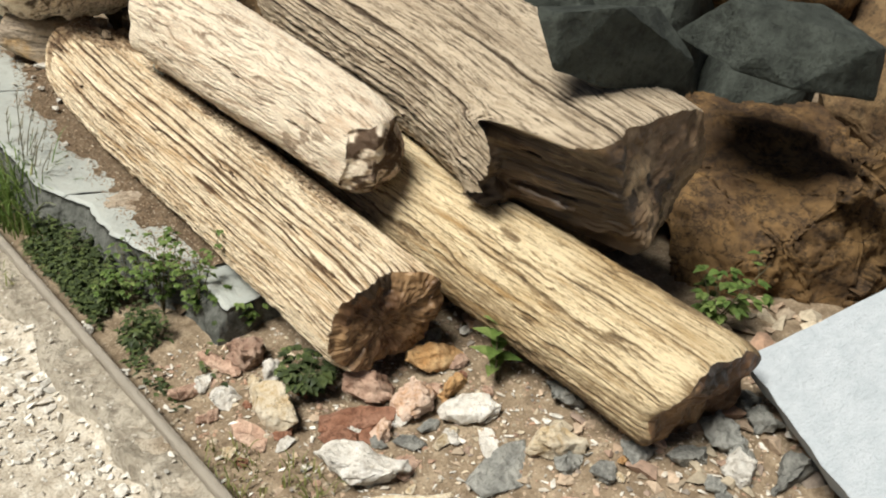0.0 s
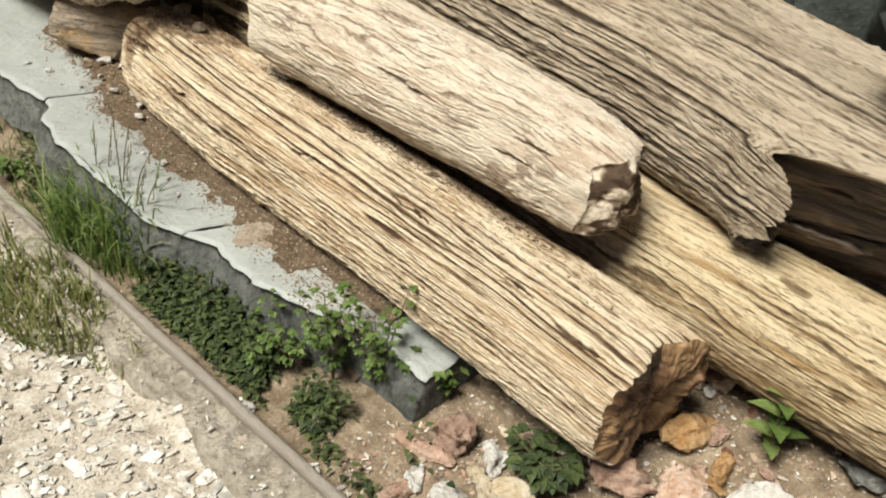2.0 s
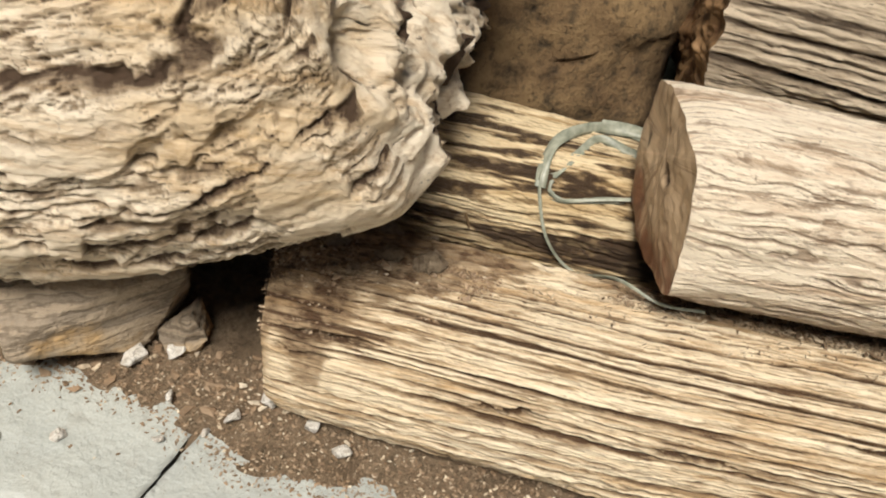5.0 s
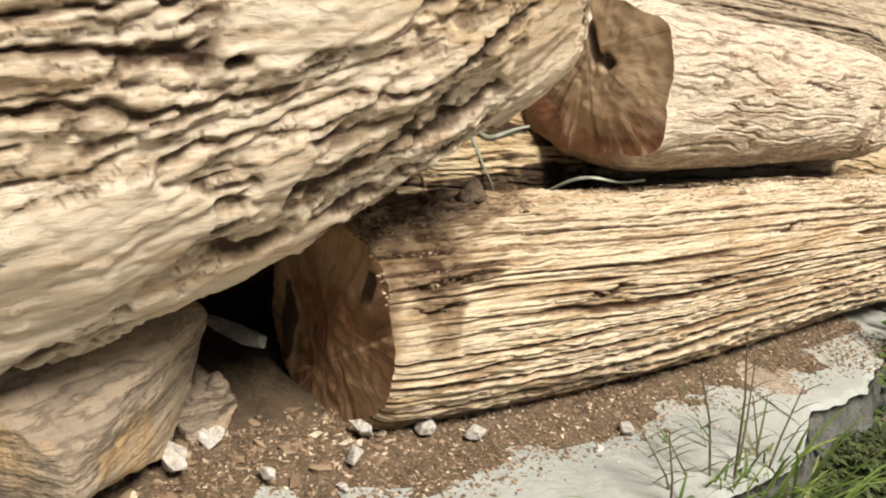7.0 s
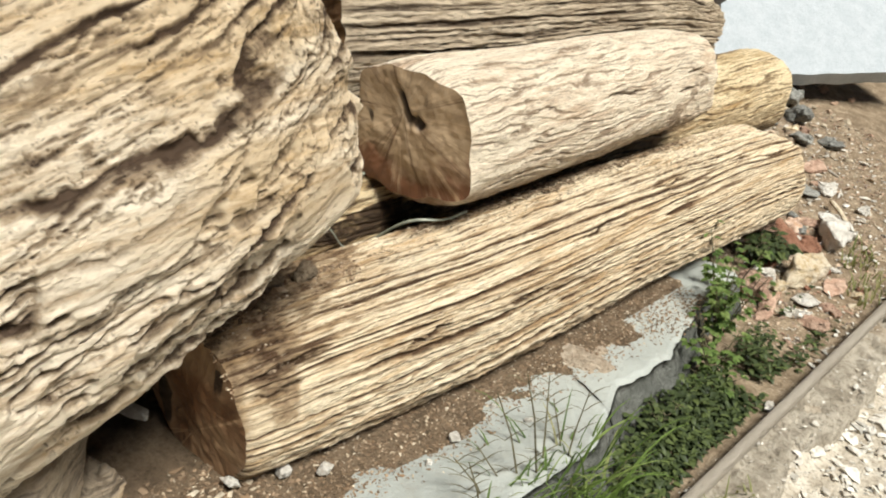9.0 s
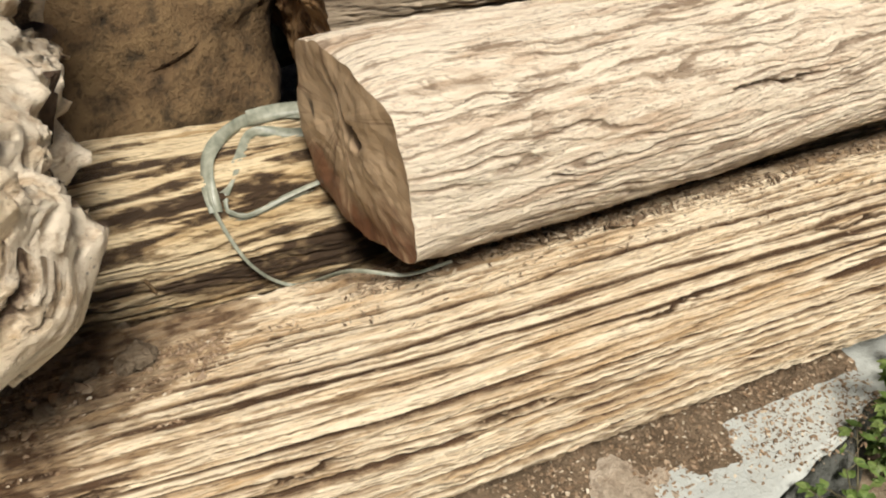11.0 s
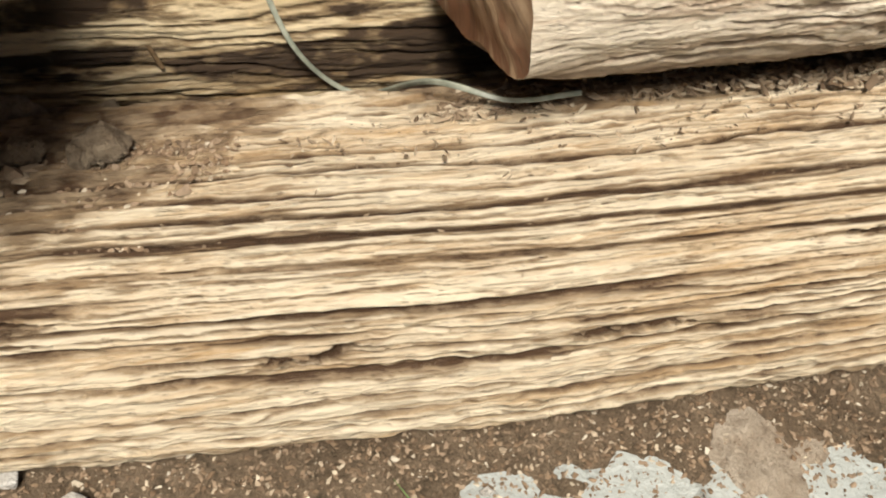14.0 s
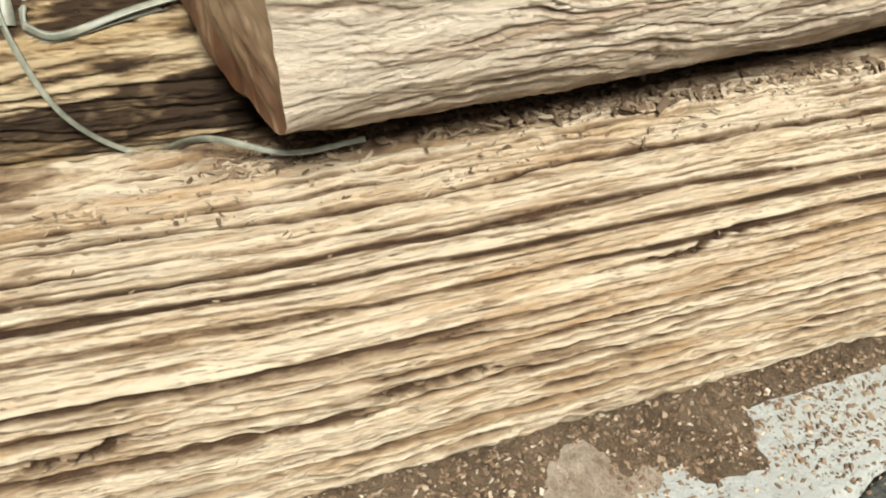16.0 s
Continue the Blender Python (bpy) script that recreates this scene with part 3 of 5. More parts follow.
        # heart darkens the near end's hollow by colour
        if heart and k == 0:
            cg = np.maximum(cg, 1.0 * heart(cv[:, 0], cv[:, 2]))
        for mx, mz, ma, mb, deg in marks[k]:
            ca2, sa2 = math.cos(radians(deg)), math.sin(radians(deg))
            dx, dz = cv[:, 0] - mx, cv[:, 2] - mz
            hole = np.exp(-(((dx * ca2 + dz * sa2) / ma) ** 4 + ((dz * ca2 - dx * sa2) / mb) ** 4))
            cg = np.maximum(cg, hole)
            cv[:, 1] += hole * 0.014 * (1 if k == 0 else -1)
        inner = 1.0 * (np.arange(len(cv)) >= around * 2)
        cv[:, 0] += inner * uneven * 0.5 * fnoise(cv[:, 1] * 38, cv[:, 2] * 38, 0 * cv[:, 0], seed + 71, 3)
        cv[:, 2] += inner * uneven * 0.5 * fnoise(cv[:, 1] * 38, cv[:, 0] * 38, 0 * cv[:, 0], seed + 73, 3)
        mesh_object(cut_names[k], cv - off, fs, cutmat, top, dark_mask=cg)
    return tagged(top, label, "log", "pile of petrified logs")


def jutting(x, z):
    return -0.04 * smooth(z, 0.22, 0.36) + 0.03 * smooth(0.2 - z, 0.0, 0.08)


def worn_end(x, z):
    notch = np.exp(-(((x - 1.15) / 0.045) ** 2 + ((z - 0.565) / 0.03) ** 2))
    return 0.05 * smooth(0.47 - z, 0.0, 0.08) + 0.05 * smooth(1.08 - x, 0.0, 0.07) + 0.05 * notch + 0.03 * smooth(x, 1.14, 1.2) + 0.012 * fnoise(x * 22, z * 22, 0 * x, 67, 3)


def hollow_nose(x, z):
    """Darkens the hollow and pits in the weathered end."""
    hole = np.exp(-(((x - 1.16) / 0.05) ** 2 + ((z - 0.555) / 0.035) ** 2))
    return np.clip(hole + smooth(fnoise(x * 30, z * 30, 0 * x, 133, 3), 0.0, 0.35), 0, 1)


def far_face(x, z):
    return 0.022 + 0 * x


def front_dirt_dark(x, y, z):
    # far: soil dirt on top of the far end
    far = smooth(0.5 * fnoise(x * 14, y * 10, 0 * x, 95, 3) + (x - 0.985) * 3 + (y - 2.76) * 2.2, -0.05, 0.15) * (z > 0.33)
    # gutter: darker band beside the log resting on top
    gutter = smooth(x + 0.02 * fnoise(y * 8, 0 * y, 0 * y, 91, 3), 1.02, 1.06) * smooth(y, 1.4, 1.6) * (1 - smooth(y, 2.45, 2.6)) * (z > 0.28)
    # foot: darker towards the bottom of the flank
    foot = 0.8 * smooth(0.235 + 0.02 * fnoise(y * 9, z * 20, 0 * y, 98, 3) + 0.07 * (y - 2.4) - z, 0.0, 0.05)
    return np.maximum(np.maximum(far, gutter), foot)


def gold_dirt_shade(x, y, z):
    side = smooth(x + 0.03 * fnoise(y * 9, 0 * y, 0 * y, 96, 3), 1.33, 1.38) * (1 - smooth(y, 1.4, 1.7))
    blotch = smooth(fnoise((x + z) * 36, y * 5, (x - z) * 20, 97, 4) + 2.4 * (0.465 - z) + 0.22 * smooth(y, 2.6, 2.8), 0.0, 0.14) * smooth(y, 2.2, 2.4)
    # low: shade under the log, painted as a dark lower flank
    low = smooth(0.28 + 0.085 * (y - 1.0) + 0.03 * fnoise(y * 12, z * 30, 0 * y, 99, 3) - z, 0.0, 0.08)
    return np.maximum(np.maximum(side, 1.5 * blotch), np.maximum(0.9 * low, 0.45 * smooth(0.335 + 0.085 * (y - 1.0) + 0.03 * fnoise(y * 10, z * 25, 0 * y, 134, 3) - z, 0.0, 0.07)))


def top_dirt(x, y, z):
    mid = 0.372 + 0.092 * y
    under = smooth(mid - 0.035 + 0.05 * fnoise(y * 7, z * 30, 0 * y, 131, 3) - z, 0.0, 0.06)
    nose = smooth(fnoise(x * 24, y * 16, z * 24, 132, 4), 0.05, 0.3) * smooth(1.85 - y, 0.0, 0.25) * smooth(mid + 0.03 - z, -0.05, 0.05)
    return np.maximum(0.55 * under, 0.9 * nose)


log("petrified_log", "long cream petrified log with deep lengthwise ridges lying on slabs",
    [(1.25, 0.975, 0.232, 0.150, 0.120), (1.5, 0.985, 0.250, 0.150, 0.128), (2.0, 1.0, 0.276, 0.148, 0.138), (2.45, 1.005, 0.298, 0.147, 0.141), (2.8, 1.015, 0.325, 0.137, 0.140), (2.975, 1.02, 0.336, 0.128, 0.133)],
    101, W_FRONT, (CUT_BROWN, CUT_RUST), groove=0.0062, count=50, fine=0.82, busy=0.22, wander=0.33, length=0.44, rows=640, around=760, worn=0.009, coarse=0.0014, slant=(-0.12, 0.05), ragged=(1.7, 0.3), cut_rough=(0.012, 0.0035), dirt_shade=front_dirt_dark,
    slits=((2.80, 2.957, 143, 0.008), (2.32, 2.44, 160, 0.005), (2.57, 2.67, 158, 0.005), (1.30, 1.42, 128, 0.006), (1.48, 1.56, 122, 0.004), (2.08, 2.2, 135, 0.004), (1.75, 1.9, 120, 0.004), (2.86, 2.95, 155, 0.004)))
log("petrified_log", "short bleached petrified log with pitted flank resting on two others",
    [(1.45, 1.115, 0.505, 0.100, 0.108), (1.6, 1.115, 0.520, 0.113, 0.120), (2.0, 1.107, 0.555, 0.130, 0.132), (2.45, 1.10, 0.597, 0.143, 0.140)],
    202, W_TOP, (W_TOP, CUT_RED), fine=1.0, groove=0.0026, count=56, groove_dark=0.5, wander=0.5, length=0.13, rows=420, around=560, coarse=0.004, pits=0.008, worn=0.026, slant=(0.05, 0.19), lump=0.011, ends=(worn_end, far_face), dirt_shade=top_dirt, cut_rough=(0.014, 0.0035), heart=hollow_nose, ragged=(1.0, 0.25), slits=((1.55, 1.66, 152, 0.006), (1.85, 2.02, 160, 0.005), (1.60, 1.70, 172, 0.008)), marks=((), ((1.105, 0.655, 0.035, 0.008, 62), (1.075, 0.632, 0.014, 0.010, 40))))
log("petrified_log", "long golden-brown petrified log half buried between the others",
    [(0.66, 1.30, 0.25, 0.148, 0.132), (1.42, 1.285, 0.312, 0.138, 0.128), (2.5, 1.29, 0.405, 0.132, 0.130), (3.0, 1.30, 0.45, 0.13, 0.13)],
    303, W_GOLD, (CUT_BROWN, CUT_BROWN), groove=0.0034, count=52, wander=0.45, length=0.22, rows=440, around=480, worn=0.010, slant=(-0.12, 0.0), lump=0.009, pits=0.004, groove_dark=0.65, dirt_shade=gold_dirt_shade, ends=(jutting, None), cut_rough=(0.012, 0.012))


def break_line(z):
    return np.interp(z, [0.40, 0.44, 0.50, 0.60, 0.655, 0.69, 0.78], [1.42, 1.39, 1.355, 1.30, 1.265, 1.235, 1.225]) + 0.012 * fnoise(z * 24, 0 * z, 0 * z, 61, 3)


def broken_step(x, z):
    """A stout lobe stands forward; beside it the wood has broken away, deepest under the top layers."""
    left = smooth(break_line(z) + 0.02 * fnoise(x * 30, z * 30, 0 * x, 69, 3) - x, -0.01, 0.06)
    under = smooth(0.672 + 0.015 * fnoise(x * 30, 0 * x, 0 * x, 64, 2) - z, 0.0, 0.022)
    gone = 0.135 + 0.05 * smooth(1.235 - x, 0.0, 0.06) + 0.13 * under * smooth(x, 1.17, 1.215)
    lobe = -0.045 + 0.03 * smooth(x, 1.5, 1.64) + 0.035 * smooth(0.60 - z, 0.0, 0.2) * smooth(x, 1.42, 1.6) + 0.012 * fnoise(x * 12, z * 12, 0 * x, 65, 3)
    return lobe + left * (gone - lobe) + left * 0.035 * fnoise(x * 20, z * 20, 0 * x, 66, 4)


def heart_shade(x, z):
    """Red-brown wood in the broken hollow, with the overhang's shade painted in near black."""
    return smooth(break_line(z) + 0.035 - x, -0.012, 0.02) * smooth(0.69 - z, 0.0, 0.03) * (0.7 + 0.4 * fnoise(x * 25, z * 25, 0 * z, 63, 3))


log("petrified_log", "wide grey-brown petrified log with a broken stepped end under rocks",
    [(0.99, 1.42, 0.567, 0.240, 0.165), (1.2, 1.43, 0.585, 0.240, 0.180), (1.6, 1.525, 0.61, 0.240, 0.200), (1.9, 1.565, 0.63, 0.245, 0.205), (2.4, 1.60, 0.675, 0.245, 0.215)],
    404, W_BACK, (CUT_TAN, CUT_BROWN), groove=0.0065, count=46, wander=0.35, length=0.6, rows=320, around=560, ends=(broken_step, None), worn=0.006, power=2.5, cut_rough=(0.013, 0.013), lump=0.014, span=0.4, heart=heart_shade)


def round_nose(x, z):
    front = smooth(1.32 - x, 0.0, 0.35)
    return 0.02 + 0.035 * front + 0.42 * np.clip(z - 0.68, 0, 0.5) * front + 0.09 * smooth(0.68 - z + (x - 0.9) * 0.3, 0.0, 0.2) + 0.012 * fnoise(x * 14, z * 14, 0 * x, 68, 3)


log("petrified_log", "huge rough petrified trunk section with flaking layers across the pile",
    [(2.70, 1.10, 0.880, 0.285, 0.30), (2.95, 1.11, 0.797, 0.30, 0.31), (3.3, 1.12, 0.690, 0.31, 0.315), (3.9, 1.14, 0.59, 0.31, 0.31)],
    505, W_BIG, (W_BIG, CUT_BROWN), groove=0.0055, groove_dark=1.0, plates=0.008, ragged=(0.5, 1.0), count=50, wander=0.55, length=0.24, rows=520, around=700, ends=(round_nose, None), span=0.34, pits=0.012, worn=0.03, coarse=0.012, lump=0.020, cut_rough=(0.03, 0.03), power=2.4)


# ---- rocks ----
def hull_mesh(name, size, seed, points=16, cuts=0, rough=0.0, flat_base=True, box=0.6):
    """An angular rock: the hull of scattered points, its edges broken by noise."""
    rnd = random.Random(seed)
    bm = bmesh.new()
    for _ in range(points):
        v = Vector((rnd.gauss(0, 1), rnd.gauss(0, 1), rnd.gauss(0, 1))).normalized()
        m = max(abs(v.x), abs(v.y), abs(v.z))
        v = v * (1 - box) + v / m * box * 0.85
        v *= rnd.uniform(0.85, 1.0)
        if flat_base and v.z < -0.55:
            v.z = -0.55
        bm.verts.new((v.x * size[0], v.y * size[1], v.z * size[2]))
    res = bmesh.ops.convex_hull(bm, input=bm.verts)
    loose = [v for v in bm.verts if not v.link_faces]
    bmesh.ops.delete(bm, geom=loose, context="VERTS")
    bmesh.ops.dissolve_limit(bm, angle_limit=radians(9), verts=bm.verts, edges=bm.edges)
    w = min(size) * (0.045 if cuts > 2 else 0.07)
    bmesh.ops.bevel(bm, geom=bm.edges[:], offset=w, segments=2 if cuts else 1, affect="EDGES", profile=0.6)
    bmesh.ops.triangulate(bm, faces=bm.faces)
    if cuts:
        for _ in range(cuts):
            long_edges = [e for e in bm.edges if e.calc_length() > max(size) * (0.024 if cuts > 5 else 0.055)]
            if not long_edges:
                break
            bmesh.ops.subdivide_edges(bm, edges=long_edges, cuts=1)
            bmesh.ops.triangulate(bm, faces=bm.faces)
        bm.normal_update()
        co = np.array([v.co[:] for v in bm.verts])
        no = np.array([v.normal[:] for v in bm.verts])
        k = 1.0 / max(size)
        d = rough * (fnoise(co[:, 0] * 3 * k, co[:, 1] * 3 * k, co[:, 2] * 3 * k, seed, 5) + 0.5 * np.floor(3 * fnoise(co[:, 0] * 4 * k, co[:, 1] * 4 * k, co[:, 2] * 6 * k, seed + 5, 3)) / 3)
        if cuts > 5:
            split = fnoise(co[:, 0] * 2.2 * k, co[:, 1] * 2.2 * k, co[:, 2] * 2.2 * k, seed + 9, 4)
            split2 = fnoise(co[:, 0] * 4 * k, co[:, 1] * 4 * k, co[:, 2] * 4 * k, seed + 11, 4)
            d = d - rough * (0.5 * np.exp(-(split / 0.02) ** 2) + 0.25 * np.exp(-(split2 / 0.02) ** 2) + 0.7 * (split > 0.05))
        co = co + no * d[:, None]
        for v, c in zip(bm.verts, co):
            v.co = c
    me = bpy.data.meshes.new(name)
    bm.to_mesh(me)
    bm.free()
    if cuts:
        me.polygons.foreach_set("use_smooth", np.full(len(me.polygons), True))
    return me


def rock(name, at, size, seed, mat, label, turn=(0, 0, 0), cuts=0, rough=0.0, points=16, category="stone", group="", box=0.6, flat_base=True):
    me = hull_mesh(name, size, seed, points, cuts, rough, flat_base, box)
    me.materials.append(mat)
    ob = new(name, me)
    ob.matrix_world = pose(*at, *turn)
    return tagged(ob, label, category, group)


rock("boulder", (1.42, 1.07, 0.818), (0.26, 0.12, 0.125), 17, S_DARK, "dark grey-green angular rock resting on the wide log", (4, 8, -14), 4, 0.005, 13, "rock", "dark angular rocks")
rock("boulder", (2.02, 1.03, 0.77), (0.23, 0.30, 0.14), 23, S_DARK, "large dark grey angular rock leaning on a brown boulder", (0, 10, 6), 4, 0.006, 13, "rock", "dark angular rocks")
rock("boulder", (2.36, 1.14, 0.15), (0.62, 0.56, 0.43), 29, S_BROWN, "big ochre-brown boulder with dark cracks behind the logs", (0, 0, 20), 8, 0.05, 26, "boulder", box=0.35)
rock("boulder", (1.80, 2.80, 0.42), (0.42, 0.46, 0.55), 31, S_MOSS, "brown mossy boulder behind the end of the pile", (0, 0, 10), 5, 0.04, 26, "boulder", box=0.4)
rock("boulder", (2.85, 1.65, 0.80), (0.55, 0.45, 0.35), 37, S_BROWN, "brown boulder on the heap at the back", (0, 0, 40), 4, 0.04, 22, "boulder", box=0.4)
rock("boulder", (2.05, 1.95, 0.55), (0.33, 0.42, 0.38), 39, S_DARK, "dark grey rock wedged behind the wide log", (5, 0, 25), 4, 0.02, 18, "rock", "dark angular rocks")
rock("stone_block", (1.03, 3.295, 0.322), (0.15, 0.175, 0.128), 43, S_STRATA, "squarish tan stone block propping up the huge trunk", (0, 0, 40), 4, 0.008, 40, "stone block", box=0.93)
rock("stone", (1.02, 3.14, 0.262), (0.045, 0.05, 0.07), 47, S_STRATA, "brown stone in the dark gap behind the block", (0, 0, 30), 3, 0.008, 16)
rock("stone", (1.30, 1.9, 0.15), (0.13, 0.5, 0.10), 48, S_MOSS, "brown stone buried under the golden log", (0, 0, 0), 3, 0.01, 16)
rock("stone", (1.33, 2.75, 0.24), (0.12, 0.3, 0.12), 49, S_MOSS, "brown stone propping the golden log in the dark", (0, 0, 0), 3, 0.01, 16)
rock("stone", (1.16, 3.03, 0.275), (0.085, 0.014, 0.012), 50, S_PALE, "pale splinter of stone in the gap", (0, 3, 14), 0, 0, 14)

# unseen boulder, added to keep light out of the gap
rock("boulder", (1.62, 3.38, 0.35), (0.36, 0.42, 0.42), 53, S_MOSS, "added unseen boulder blocking light from the gap under the trunk", (0, 0, 15), 4, 0.03, 22, "boulder", box=0.4)
# filler stone, added to make the space below the log dark
rock("boulder", (1.66, 1.42, 0.17), (0.22, 0.30, 0.22), 54, S_MOSS, "added dark filler stone standing for shade under the wide log", (0, 0, 30), 3, 0.02, 18, "boulder", box=0.4)
# filler boulder, added to hide lit ground behind the heap
rock("boulder", (3.0, 0.95, 0.55), (0.5, 0.5, 0.42), 55, S_MOSS, "brown boulder on the heap at the back", (0, 0, 70), 4, 0.03, 20, "boulder", box=0.4)
# two dark rocks added where the back gaps are only dark
rock("boulder", (2.2, 2.5, 0.55), (0.4, 0.42, 0.5), 56, S_DARK, "added dark filler rock standing for darkness behind the heap", (0, 0, 50), 3, 0.02, 18, "rock", "dark angular rocks")
rock("boulder", (2.35, 1.75, 0.60), (0.4, 0.35, 0.42), 57, S_DARK, "added dark filler rock standing for darkness behind the heap", (0, 0, 10), 3, 0.02, 18, "rock", "dark angular rocks")

# dark rock added to turn the lit gap black
rock("boulder", (2.02, 1.50, 0.36), (0.33, 0.27, 0.36), 58, S_DARK, "added dark filler rock standing for the gap's shade", (0, 0, 30), 3, 0.02, 18, "rock", "dark angular rocks")

# dark rock added in place of the black gap above the boulder
rock("boulder", (2.55, 1.42, 0.42), (0.34, 0.30, 0.30), 59, S_DARK, "added dark filler rock standing for shade over the brown boulder", (0, 0, 15), 3, 0.02, 18, "rock", "dark angular rocks")

# tilted granite slab leaning on the boulder
p0, pu, pv = Vector((1.50, 0.68, 0.25)), Vector((0.22, -0.15, 0.17)).normalized(), Vector((-0.21, -0.33, 0.0)).normalized()
pn = pu.cross(pv).normalized()
pn = -pn if pn.z < 0 else pn
bm = bmesh.new()
bmesh.ops.create_grid(bm, x_segments=40, y_segments=44, size=0.5)
for v in bm.verts:
    v.co = Vector(((v.co.x + 0.5) * 0.85, (v.co.y + 0.5) * 0.95, 0))
    e = min(v.co.x, v.co.y, 0.85 - v.co.x, 0.95 - v.co.y)
    if e < 0.001:
        v.co.x += 0.006 * noise.noise(v.co * 14)
        v.co.y += 0.006 * noise.noise(v.co * 14 + Vector((5, 5, 5)))
geom = bmesh.ops.extrude_face_region(bm, geom=bm.faces[:])
for v in [g for g in geom["geom"] if isinstance(g, bmesh.types.BMVert)]:
    v.co.z -= 0.06 + 0.006 * noise.noise(v.co * 9)
bmesh.ops.recalc_face_normals(bm, faces=bm.faces)
granite = part("granite_slab", bm, S_GRANITE, None)
granite.matrix_world = Matrix(((pu.x, pv.x, pn.x, p0.x), (pu.y, pv.y, pn.y, p0.y), (pu.z, pv.z, pn.z, p0.z), (0, 0, 0, 1)))
tagged(granite, "thick pale grey granite slab tilted against the brown boulder", "slab")

# stones in the rubble by the broken ends: x, y, half sizes, material, words, turn
MATS = {"pale": S_PALE, "pink": S_PINK, "orange": S_ORANGE, "cream": S_CREAM, "grey": S_GREY, "rust": S_RUST, "blush": S_BLUSH}
WORDS = {"pale": "chalky white broken stone in the rubble", "pink": "flat pinkish stone shard in the rubble", "orange": "orange-brown broken stone in the rubble",
         "cream": "cream and yellow stained stone in the rubble", "grey": "grey broken stone in the rubble", "rust": "rust-red stone shard in the rubble", "blush": "pale peach stone with orange stains in the rubble"}
